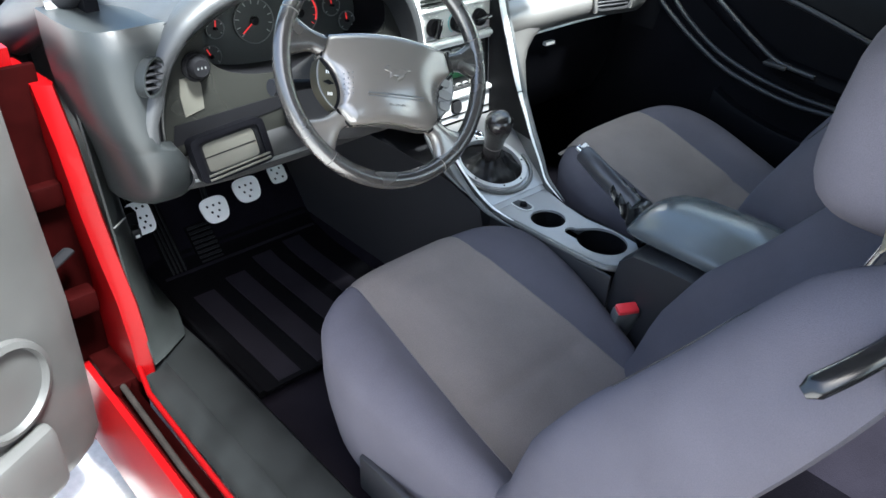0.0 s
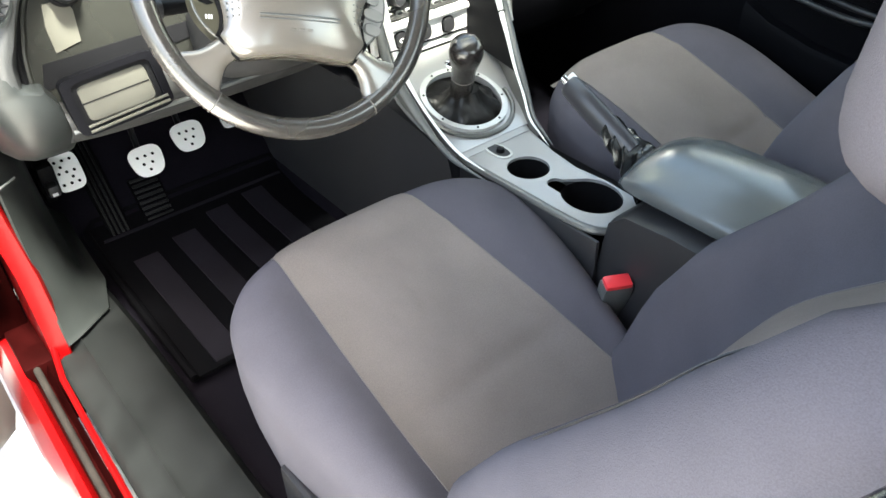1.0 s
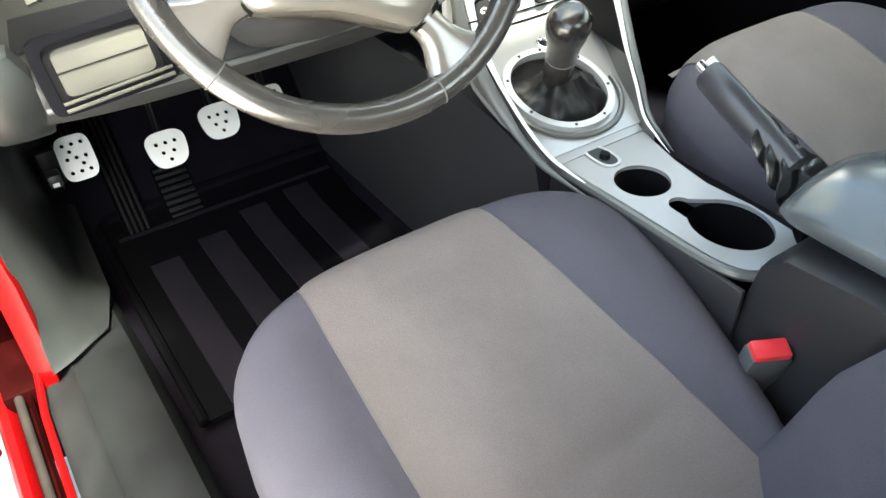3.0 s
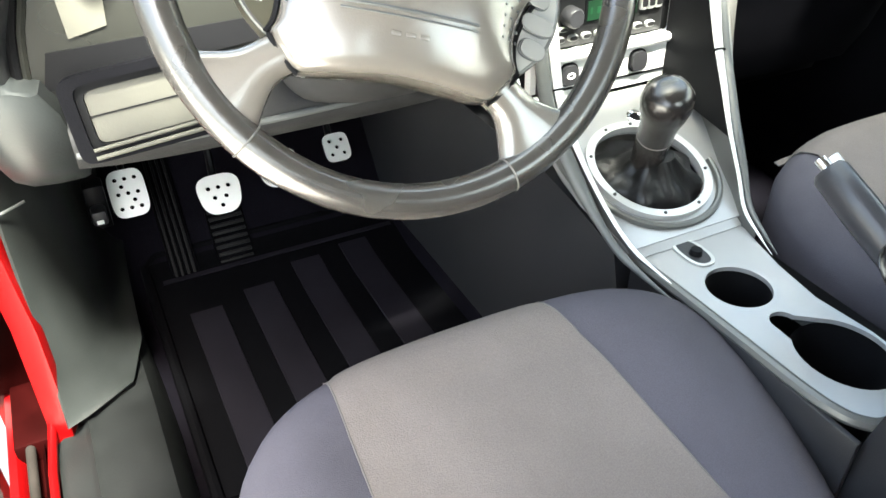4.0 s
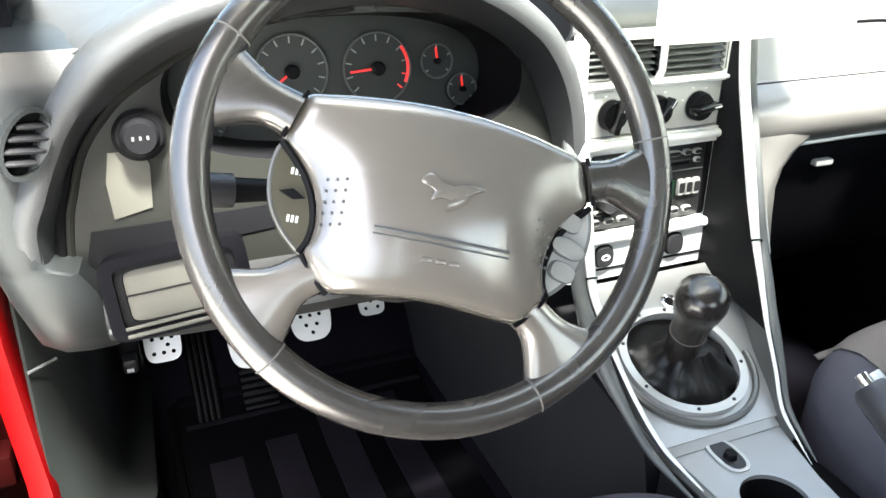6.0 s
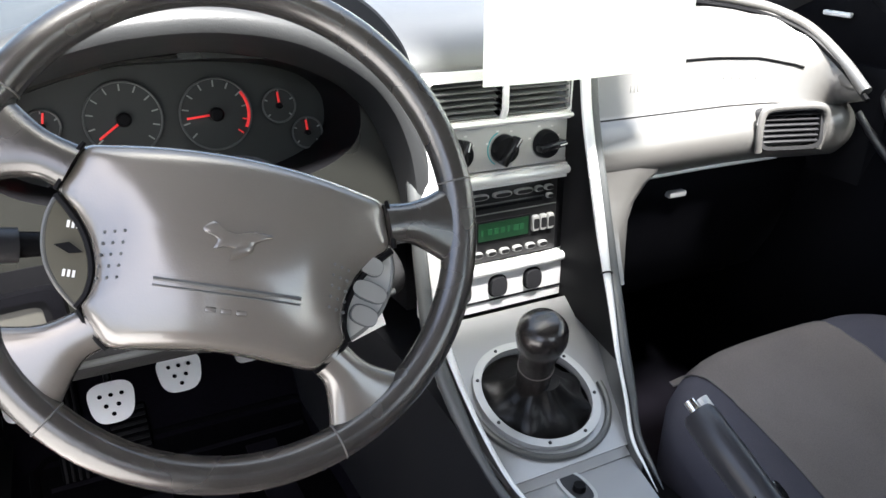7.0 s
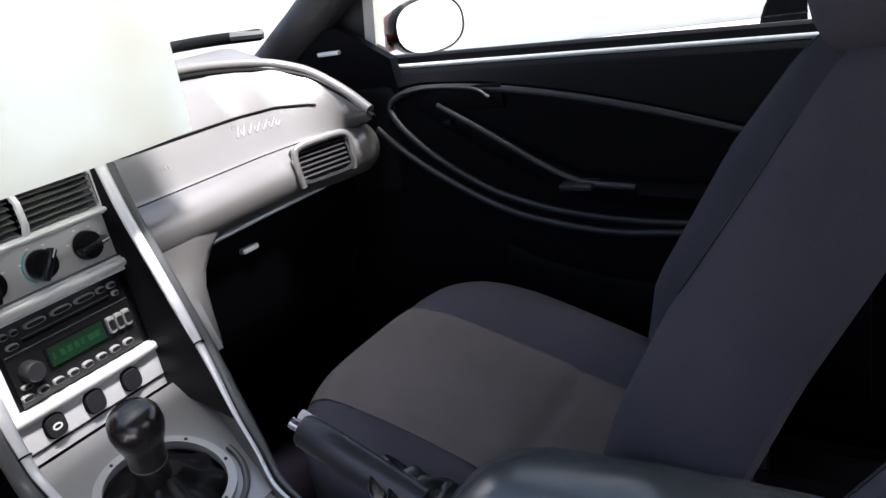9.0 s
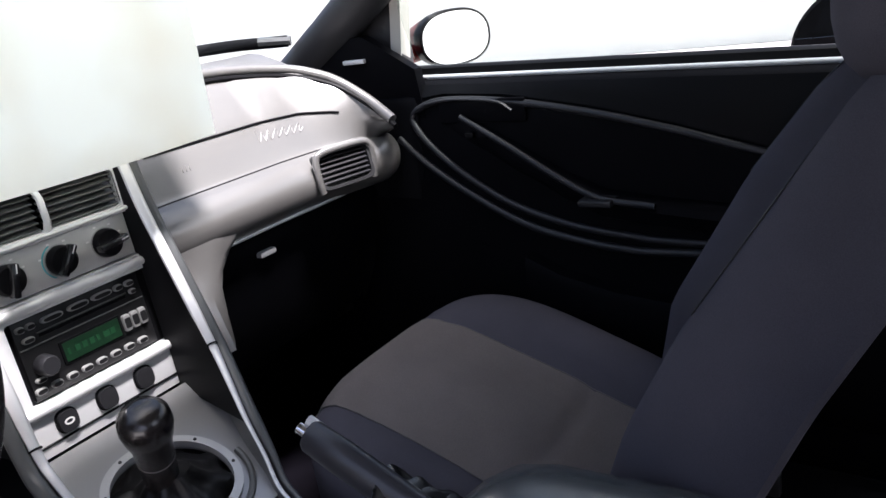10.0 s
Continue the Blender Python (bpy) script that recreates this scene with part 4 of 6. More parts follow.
for line, xin, out in ((RIGHT_RAIL, 0.468, 1), (LEFT_RAIL, 0.273, -1)):
    part("rail", tube(line, [0.0072 * max(0.36, min(1.0, (p.z - 0.50) / 0.20)) * min(1.0, 0.12 + (len(line) - 1 - k) / 12) for k, p in enumerate(line)], sides=10, flat=0.8, up=(0, -1, 0.5)), SILVER, stack)
    part("rail_band", tube([p + Vector((out * 0.0125, 0.004, -0.005)) for p in line], [0.0085 * max(0.55, min(1.0, (p.z - 0.50) / 0.08)) * min(1.0, 0.12 + (len(line) - 1 - k) / 12) for k, p in enumerate(line)], sides=10), TRIM, stack)
    wall = [[p.copy(), Vector((xin, 0.262 + (p.z - 0.61) * TILT_F + 0.004, p.z))] for p in line[:32 if out > 0 else 28]]
    part("side_wall", thick(loft(wall, closed=False), 0.002), BLACK, stack)
    skirt = [[p.copy(), Vector((0.338 + (p.x - 0.338) * 0.95, p.y, 0.512 + (p.y - 0.035) * 0.3436))] for p in line if 0.52 < p.z < 0.70]
    part("rail_skirt", thick(loft(skirt, closed=False), 0.002), SATIN, stack)

part("panel_seam", tube([sm @ Vector((x, 0.6035 - 0.61, 0.0005)) for x in (0.264, 0.37, 0.478)], 0.0016, sides=6), BLACK, stack)
for line in (RIGHT_RAIL, LEFT_RAIL):
    i = min(range(len(line) - 1), key=lambda n: abs(line[n].z - 0.655))
    way = (line[i + 1] - line[i]).normalized()
    side = way.cross(Vector((0, -1, 0.5))).normalized()
    part("rail_seam", tube([line[i] + 0.0062 * (side * math.cos(a) + way.cross(side) * math.sin(a)) for a in np.linspace(0, 2 * math.pi, 20, endpoint=False)], 0.0012, closed=True, sides=6), BLACK, stack)

# ---- centre console ----
console = thing("centre_console", (0.34, -0.1, 0.20), "centre console with a silver top and two cup holders", "centre console")
# sloping plate with the gear lever's opening
a0, a1 = Vector((0.0, 0.262, 0.600)), Vector((0.0, 0.035, 0.522))
slope = basis((0.338, 0.124, 0.5526), (1, 0, 0), a0 - a1)
edge = [(-0.088, -0.092), (0.074, -0.092), (0.084, -0.055), (0.102, -0.016), (0.128, 0.050), (0.130, 0.128), (-0.070, 0.128), (-0.100, 0.050), (-0.102, -0.016), (-0.096, -0.055)]
part("gear_plate", plate(edge, [oval(0.0645, 0.0645, 48, 2.1), oval(0.0118, 0.0118, 24, 2, (0.036, 0.079))], 0.006, slope), PLATE, console)
part("trim_ring", plate(oval(0.0730, 0.0730, 60, 2.1), [oval(0.0635, 0.0635, 60, 2.1)], 0.009, slope @ pose(0, 0, 0.007)), CLIMATE, console)
part("outer_ring", tube([slope @ Vector((x, y, 0.002)) for x, y in oval(0.083, 0.083, 60, 2.1)][30:61], 0.004, sides=8), SATIN, console)
for a in (30, 75, 105, 150, 200, 250, 290, 340):
    part("rivet", lathe([(0, 0), (0.0022, 0), (0.0015, 0.0016), (0, 0.002)], slope @ pose(0.0685 * math.cos(radians(a)), 0.0685 * math.sin(radians(a)), 0.007), 10), PLASTIC, console)
soc = part("power_socket", lathe([(0.0066, -0.012), (0.0066, 0.0026), (0.0085, 0.0040), (0.0112, 0.0034), (0.0124, 0.0005), (0.0124, -0.002)], slope @ pose(0.036, 0.079, 0), 28, False), CHROME, console)
part("socket_well", lathe([(0, -0.010), (0.0065, -0.010), (0.0065, 0.0010), (0, 0.0012)], slope @ pose(0.036, 0.079, 0), 20), BLACK, soc)
part("plate_blend", thick(loft([[Vector((x, 0.0400, 0.5236)), Vector((x, 0.036, 0.5205)), Vector((x, 0.028, 0.5162))] for x in np.linspace(0.256, 0.400, 8)], closed=False), 0.001), PLATE, console)
# flat part with cup holders
top_edge = [(0.252, 0.040), (0.258, 0.0), (0.262, -0.10), (0.266, -0.20), (0.282, -0.236), (0.310, -0.243), (0.372, -0.243), (0.378, -0.16), (0.372, -0.10), (0.380, -0.045), (0.392, 0.0), (0.404, 0.040)]
big = oval(0.042, 0.048, 40, 2, (0.332, -0.168))
notch = [(0.317 + 0.014 * math.cos(radians(a)), -0.112 + 0.014 * math.sin(radians(a))) for a in range(10, 181, 20)]
big = [p for p in big if not (p[1] > -0.132 and p[0] < 0.345)]
i0 = max(range(len(big)), key=lambda i: math.hypot(big[i][0] - big[i - 1][0], big[i][1] - big[i - 1][1]))
hole2 = big[i0:] + big[:i0] + notch
hm = pose(0, 0, 0.515)
part("console_top", plate(top_edge, [oval(0.033, 0.033, 40, 2, (0.317, -0.053)), hole2, oval(0.012, 0.022, 28, 2.6, (0.315, 0.012))], 0.005, hm), PLATE, console)
part("top_lip", tube(smooth_line([(x, y, 0.513) for x, y in ((0.252, 0.05), (0.258, 0.0), (0.262, -0.10), (0.266, -0.20), (0.282, -0.236), (0.310, -0.243))], 6), 0.006, sides=8), SATIN, console)
for c, r, d in (((0.317, -0.053), 0.033, 0.075), ((0.332, -0.168), 0.047, 0.075)):
    part("cup_well", lathe([(r, 0.0), (r * 0.97, -0.02), (r * 0.92, -d), (0, -d)], pose(c[0], c[1], 0.510), 32, False), BLACK, console)
swc = part("mirror_switch", plate(oval(0.0118, 0.0218, 28, 2.6), [], 0.008, hm @ pose(0.315, 0.012, 0.002)), PLASTIC, console)
part("switch_ring", plate(oval(0.0155, 0.0255, 28, 2.6), [oval(0.012, 0.022, 28, 2.6)], 0.002, hm @ pose(0.315, 0.012, 0.0022)), CLIMATE, swc)
part("switch_cap", lathe([(0, 0), (0.007, 0), (0.006, 0.006), (0, 0.0065)], hm @ pose(0.315, 0.008, 0.002), 20), BLACK, swc)
# sides and box under the armrest
part("side", loft([[Vector((x, y, z)) for x, z in ((xl - 0.012, 0.22), (xl - 0.006, 0.40), (xl, zt - 0.006), (xl + 0.03, zt - 0.010), (xr - 0.02, zt - 0.010), (xr, zt - 0.006), (xr + 0.008, 0.40), (xr + 0.012, 0.22))] for y, xl, xr, zt in ((0.75, 0.232, 0.486, 0.56), (0.30, 0.232, 0.486, 0.56), (0.19, 0.232, 0.486, 0.56), (0.12, 0.236, 0.458, 0.545), (0.06, 0.249, 0.428, 0.515), (0.04, 0.252, 0.414, 0.440), (-0.245, 0.266, 0.440, 0.436))]), PLASTIC, console)
part("cup_side", box((0.2575, -0.245, 0.40), (0.264, 0.04, 0.510), 0.002), PLASTIC, console)
part("bin", loft([[Vector((x, y, z)) for x, z in ((0.262, 0.22), (0.262, 0.42), (0.276, zt), (0.29, zt + 0.004), (0.465, zt + 0.004), (0.476, zt), (0.484, 0.42), (0.484, 0.22))] for y, zt in ((-0.240, 0.500), (-0.246, 0.535), (-0.27, 0.556), (-0.34, 0.563), (-0.62, 0.563))]), PLASTIC, console)
lid = []
for y, k, z in ((-0.222, 0.72, 0.572), (-0.228, 0.86, 0.582), (-0.245, 0.95, 0.592), (-0.28, 1.0, 0.600), (-0.40, 1.0, 0.606), (-0.54, 1.0, 0.600), (-0.57, 0.93, 0.592)):
    lid.append([Vector((0.388 + 0.092 * k * x, y, 0.566 + (z - 0.562) * (0.5 + 0.5 * zz) + 0.016 * max(zz, 0) * (1 - x * x))) for x, zz in oval(1.0, 1.0, 36, 3.2)])
part("armrest_lid", loft(lid), LIDSKIN, console, "padded grey vinyl armrest lid")

# gear lever
gear = thing("gear_lever", (0.315, 0.09, 0.56), "leather gear knob on a dark pleated boot", "gear lever")
rings = []
tipk = Vector((0.303, 0.077, 0.662))
for k, (rx, h, s) in enumerate(((0.0632, -0.010, 0.0), (0.061, -0.003, 0.0), (0.056, 0.001, 0.02), (0.046, 0.002, 0.05), (0.037, 0.005, 0.09), (0.030, 0.012, 0.14), (0.022, 0.020, 0.22))):
    c = (slope @ Vector((0.0, 0.0, h * (1 - s)))).lerp(tipk - Vector((0, 0, 0.02)), s * 0.95)
    rr = []
    for i in range(48):
        t = 2 * math.pi * i / 48
        f = 1 + (0.09 * math.sin(8 * t + k * 0.5) * (0 < k < 6))
        a, b = Vector((1, 0, 0)), (a0 - a1).normalized().lerp(Vector((0, 1, 0)), min(1, k / 4))
        rr.append(c + a * rx * f * math.cos(t) + b * rx * f * math.sin(t))
    rings.append(rr)
part("boot", loft(rings), BOOT, gear)
base = slope @ Vector((0.0, 0.0, -0.05))
ax_k = (tipk - base).normalized()
part("knob", lathe([(0, -0.100), (0.0180, -0.100), (0.0183, -0.075), (0.0190, -0.048), (0.0205, -0.028), (0.0245, -0.012), (0.0268, 0.002), (0.0255, 0.014), (0.020, 0.022), (0.011, 0.0262), (0, 0.027)], basis(tipk, ax_k.orthogonal(), ax_k.cross(ax_k.orthogonal()))), KNOBSKIN, gear)
part("knob_seam", tube([basis(tipk, ax_k.orthogonal(), ax_k.cross(ax_k.orthogonal())) @ Vector((0.0190 * math.cos(a), 0.0190 * math.sin(a), -0.052)) for a in np.linspace(0, 6.28, 24, endpoint=False)], 0.0008, closed=True, sides=5), STITCH, gear)

# handbrake
hand = thing("parking_brake", (0.40, -0.19, 0.50), "dark parking brake lever with silver edge and button", "parking brake")
t0, t1 = Vector((0.379, -0.061, 0.640)), Vector((0.392, -0.205, 0.560))
grip = [t0.lerp(t1, s) for s in (0.02, 0.05, 0.3, 0.6, 0.85)]
part("grip", tube(grip, [0.0115, 0.0145, 0.0155, 0.0150, 0.0140], sides=14, flat=1.25, up=(0, 0.5, 1)), ENDGRIP, hand)
part("edge_strip", tube([p + Vector((0.008, 0.009, 0.012)) for p in grip[1:]], 0.0055, sides=8), SILVER, hand)
part("button", tube([t0 - (t1 - t0) * 0.05, t0 + (t1 - t0) * 0.05], 0.0058, sides=12), CHROME, hand)
random.seed(3)
bl = []
for i in range(41):
    s = i / 40
    c = Vector((0.387, -0.152, 0.590)).lerp(Vector((0.398, -0.236, 0.528)), s)
    row = []
    for j in range(48):
        a = 2 * math.pi * j / 48
        r = 0.0225 + 0.021 * s
        r *= 1 + 0.20 * math.sin(s * 24 + 1.3 * math.sin(a * 2 + 0.6) + 0.8 * math.sin(a * 3 + s * 5)) + 0.10 * math.sin(a * 7 + s * 9) * s
        row.append(c + Vector((r * math.cos(a), 0.62 * r * math.sin(a), 0.85 * r * math.sin(a))))
    bl.append(row)
part("boot", loft(bl), BRAKEBOOT, hand, "crumpled black leather boot", 60)
part("slot_base", box((0.378, -0.24, 0.43), (0.448, 0.06, 0.470), 0.004), BLACK, hand)

# ---- steering wheel ----
wheel = thing("steering_wheel", (-0.0056, 0.017, 0.8568), "worn grey leather four-spoke steering wheel, slightly turned", "steering wheel")
wn = Vector((-0.0754, -0.8874, 0.4547)).normalized()
wu = Vector((0.9964, -0.0847, 0)).normalized()
wm0 = basis((-0.0056, 0.017, 0.8568), wu, wn.cross(wu))
wm = wm0 @ pose(0, 0, 0, 0, 0, -17.3)
R_RIM, R_TUBE = 0.1625, 0.0125
rim_pts = [wm @ Vector((R_RIM * math.cos(a), R_RIM * math.sin(a), 0)) for a in np.linspace(0, 2 * math.pi, 120, endpoint=False)]
part("rim", tube(rim_pts, R_TUBE, closed=True, sides=18), LEATHER, wheel)
for a in (236, 304, 22, 158):
    c = wm @ Vector((R_RIM * math.cos(radians(a)), R_RIM * math.sin(radians(a)), 0))
    rad_d = (c - wm.translation).normalized()
    part("rim_seam", tube([c + (R_TUBE - 0.0001) * (rad_d * math.cos(t) + wn * math.sin(t)) for t in np.linspace(0, 2 * math.pi, 20, endpoint=False)], 0.0007, closed=True, sides=5), RIMSTITCH, wheel)
half = [(0.0, 0.046), (0.03, 0.045), (0.06, 0.042), (0.085, 0.038), (0.099, 0.034), (0.104, 0.020), (0.1085, 0.004), (0.099, -0.006), (0.090, -0.017), (0.0835, -0.030), (0.0800, -0.045), (0.0812, -0.058), (0.0845, -0.067), (0.076, -0.079), (0.0655, -0.0885), (0.045, -0.0875), (0.02, -0.085), (0.0, -0.084)]
outline = half + [(-x, y) for x, y in half[-2:0:-1]]
outline = smooth_line([Vector((x, y, 0)) for x, y in outline], 3, True)


def pad_height(x, y):
    """The cover is domed, fuller in its lower middle, with hollow cheeks beside the control pods."""
    dome = 0.031 - 0.0075 * ((y + 0.03) / 0.06) ** 2 - 0.013 * (x / 0.095) ** 2
    cheek = 0.0095 * math.exp(-((abs(x) - 0.090) / 0.030) ** 2 - ((y + 0.024) / 0.040) ** 2)
    return max(0.006, dome - cheek)


pad = [[wm @ Vector((p.x * k, -0.020 + (p.y + 0.020) * k, h)) for p in outline] for k, h in ((0.95, -0.030), (0.995, -0.016))]
for k, f in ((1.0, 0.0), (0.997, 0.35), (0.985, 0.62), (0.965, 0.82), (0.935, 0.94), (0.88, 1.0), (0.78, 1.0), (0.65, 1.0), (0.5, 1.0), (0.35, 1.0), (0.2, 1.0), (0.06, 1.0)):
    ring = []
    for p in outline:
        x, y = p.x * k, -0.020 + (p.y + 0.020) * k
        ring.append(wm @ Vector((x, y, -0.004 + f * (pad_height(x, y) + 0.004))))
    pad.append(ring)
part("airbag_pad", loft(pad), PAD, wheel, "sun-bleached grey airbag cover")


def spoke(up_edge, low_edge, h0, h1, material):
    """A padded arm between two edges, from the cover out into the rim."""
    ua, la = smooth_line([Vector((x, y, 0)) for x, y in up_edge], 6), smooth_line([Vector((x, y, 0)) for x, y in low_edge], 6)
    rings = []
    for i, (p, q) in enumerate(zip(ua, la)):
        g = i / (len(ua) - 1)
        h, mid, span = h0 + (h1 - h0) * g, (p + q) / 2, (p - q) / 2
        rings.append([wm @ Vector((mid.x + span.x * c, mid.y + span.y * c, h + (0.0125 - 0.002 * g) * d - 0.006)) for c, d in oval(1, 1, 24, 2.5)])
    part("spoke", loft(rings), material, wheel)


for sx in (-1, 1):
    spoke([(sx * 0.0985, 0.0335), (sx * 0.122, 0.0405), (sx * 0.148, 0.058)], [(sx * 0.1075, 0.0050), (sx * 0.126, 0.0090), (sx * 0.158, -0.002)], 0.006, 0.004, LEATHER)
    spoke([(sx * 0.0835, -0.0660), (sx * 0.104, -0.0790), (sx * 0.132, -0.0840)], [(sx * 0.0650, -0.0880), (sx * 0.0775, -0.1000), (sx * 0.0860, -0.1330)], 0.004, 0.003, PAD)
    inner = [(0.107, 0.001), (0.098, -0.008), (0.0890, -0.0185), (0.0826, -0.031), (0.0792, -0.045), (0.0804, -0.058), (0.0846, -0.0665)]
    outer = [(0.0905, -0.0625), (0.0995, -0.0535), (0.1070, -0.0420), (0.1110, -0.0290), (0.1118, -0.0150), (0.1098, -0.0040)]
    lens = [(sx * x, y) for x, y in inner + outer]
    lens = [(p.x, p.y) for p in smooth_line([Vector((x, y, 0)) for x, y in lens], 3, True)]
    # The right pod is paler: the light falling on it is in its colour.
    pod = part("control_pod", plate(lens, [], 0.026, wm @ pose(0, 0, 0.004)), GOLD if sx < 0 else PALEKEY, wheel, "dull olive control pod" if sx < 0 else "grey control pod, paled for the light on it")
    part("pod_edge", tube(smooth_line([wm @ Vector((sx * x, y, 0.003)) for x, y in [inner[-1]] + outer + [inner[0]]], 5), 0.0017, sides=8), SATIN, pod)
    part("pod_slot", tube(smooth_line([wm @ Vector((sx * (x + 0.0018), y, 0.005)) for x, y in inner], 5), 0.0022, sides=6), BLACK, pod)
    if sx < 0:
        part("control_wedge", plate([(-0.0085, 0.001), (0.0, 0.004), (0.0085, -0.001), (0.001, -0.003)], [], 0.003, wm @ pose(-0.0965, -0.031, 0.006)), BLACK, pod)
        for dy in (-0.016, -0.046):
            for i in range(3):
                part("mark", box((-0.0008, -0.0022, 0), (0.0008, 0.0022, 0.0005), 0, wm @ pose(-0.0990 + i * 0.0028 + 0.0025 * (dy < -0.03), dy, 0.0043)), MARK, pod)
    else:
        for dy, w in ((-0.012, 0.0085), (-0.030, 0.0125), (-0.047, 0.0095)):
            part("control_button", plate(oval(w, 0.0062, 24, 2.6), [], 0.006, wm @ pose(0.0965 - 0.09 * abs(dy + 0.028), dy, 0.0075, 0, 0, -14)), KEYPLASTIC, pod)
            part("button_gap", plate(oval(w + 0.0012, 0.0073, 24, 2.6), [], 0.002, wm @ pose(0.0965 - 0.09 * abs(dy + 0.028), dy, 0.0047, 0, 0, -14)), TRIM, pod)
    for corner in (((0.0985, 0.0350), (0.1030, 0.0250), (0.1065, 0.0130), (0.1092, 0.0030)), ((0.0850, -0.0670), (0.0790, -0.0755), (0.0725, -0.0830), (0.0650, -0.0895))):
        part("pad_gap", tube(smooth_line([wm @ Vector((sx * x, y, 0.0085)) for x, y in corner], 5), 0.0017, sides=6), BLACK, wheel)
for y, w in ((-0.0425, 0.0013), (-0.0465, 0.0008)):
    part("pad_groove", tube([wm @ Vector((x, y, pad_height(x, y) - 0.0002)) for x in np.linspace(-0.0455, 0.0455, 16)], w, sides=6), TRIM, wheel)
# a raised leaping emblem as a plain smooth form, and three short bars below it
emb = smooth_line([Vector((x, y, 0)) for x, y in ((-0.022, -0.0085), (-0.016, -0.0020), (-0.010, -0.0060), (0.0, -0.0075), (0.008, -0.0050), (0.0225, -0.0060), (0.0120, -0.0120), (0.0095, -0.0190), (-0.003, -0.0255), (0.0015, -0.0185), (-0.007, -0.0175), (-0.0140, -0.0195), (-0.0125, -0.0130))], 4, True)
part("emblem", loft([[wm @ Vector((-0.002 + (p.x + 0.002) * k, -0.0115 + (p.y + 0.0115) * k, pad_height(p.x, p.y) + h)) for p in emb] for k, h in ((1.0, -0.002), (0.98, 0.0006), (0.88, 0.0016), (0.6, 0.0020))]), PAD, wheel, "raised plain emblem")
for i in range(3):
    part("mark", box((-0.0032, -0.0016, 0), (0.0032, 0.0016, 0.0005), 0.0004, wm @ pose(-0.0095 + i * 0.0095, -0.0570, pad_height(0, -0.057) - 0.0002)), PAD, wheel)
for sx in (-1, 1):
    for i in range(3):
        for j in range(5):
            x, y = sx * (0.066 + i * 0.0056), -0.016 - j * 0.0072 - 0.0012 * i
            part("horn_dot", lathe([(0, 0), (0.0012, 0), (0.0008, 0.0007), (0, 0.0008)], wm @ pose(x, y, pad_height(x, y) - 0.0002), 8), TRIM, wheel)

column = thing("steering_column", (0.0, 0.14, 0.76), "dark steering column shroud with two stalks", "steering column")
cm = basis(wm0.translation, wu, wn.cross(wu))
part("shroud", loft([[cm @ Vector((x, y - 0.012, h)) for x, y in oval(a, b, 32, 3)] for a, b, h in ((0.045, 0.050, -0.03), (0.060, 0.066, -0.05), (0.066, 0.074, -0.08), (0.066, 0.074, -0.13), (0.062, 0.066, -0.24), (0.058, 0.055, -0.30))]), VINYL, column)
st = part("stalk", tube([cm @ Vector(p) for p in ((-0.05, 0.0, -0.07), (-0.10, 0.008, -0.065), (-0.152, 0.012, -0.055))], [0.007, 0.0075, 0.010], sides=12), BLACK, column)
part("stalk_cap", tube([cm @ Vector(p) for p in ((-0.135, 0.0105, -0.058), (-0.160, 0.013, -0.053))], 0.012, sides=14), PLASTIC, st)
part("ignition_switch", lathe([(0, 0), (0.014, 0), (0.013, 0.012), (0, 0.012)], cm @ pose(0.060, -0.02, -0.12, 0, 90), 20), CHROME, column)
part("column_tube", tube([cm @ Vector((0, -0.01, -0.28)), cm @ Vector((0, -0.03, -0.75))], 0.022, sides=12), BLACK, column)

# key in the ignition with a paper tag
key = thing("ignition_key", (0.065, 0.085, 0.786), "ignition key with a white card tag hanging from it", "key")
part("bow", box((0.058, 0.083, 0.776), (0.100, 0.087, 0.798), 0.0018), BLACK, key)
part("ring", tube([(0.101 + 0.013 * math.cos(a), 0.090 + 0.004 * math.sin(a), 0.766 + 0.017 * math.sin(a)) for a in np.linspace(0, 2 * math.pi, 24, endpoint=False)], 0.0010, closed=True, sides=6), CHROME, key)
tag_m = basis((0.1185, 0.0965, 0.7195), (0.035, 0.002, 0.009), (-0.010, 0.004, 0.036))
tag = part("tag", plate([(-0.0175, -0.018), (0.0175, -0.018), (0.0175, 0.018), (-0.012, 0.018), (-0.0175, 0.012)], [oval(0.0016, 0.0016, 12, 2, (0.001, -0.010)), oval(0.0022, 0.0022, 12, 2, (-0.010, 0.012))], 0.0008, tag_m), CARD, key, "white card tag")
part("tag_string", tube([(0.105, 0.094, 0.751), (0.1062, 0.096, 0.740), tag_m @ Vector((-0.010, 0.012, 0.001))], 0.0007, sides=6), CARD, key)

# ---- pedals ----
def pedal(name, label, cx, y, cz, w, h, tilt, holes, arm_to, power=4.0, taper=0.0):
    ob = thing(name, (cx, y, cz), label, "pedal", "pedals in the footwell")
    m = basis((cx, y, cz), (1, 0, 0), (0, math.sin(radians(tilt)), math.cos(radians(tilt))))
    out = [(px * (1 + taper * py / h), py) for px, py in oval(w, h, 40, power)]
    hs = [oval(0.0032, 0.0032, 12, 2, c) for c in holes]
    part("pad", plate(out, hs, 0.004, m), ALU, ob, "drilled aluminium pad")
    part("backing", plate([(x * 0.97, q * 0.97) for x, q in out], [], 0.010, m @ pose(0, 0, -0.0035)), RUBBER, ob)
    part("arm", tube(smooth_line([m @ Vector((0, 0, -0.012)), m @ Vector((0, h * 0.9, -0.03)), Vector(arm_to)], 5), 0.009, sides=10, flat=0.6, up=(1, 0, 0)), BLACK, ob)
    return ob


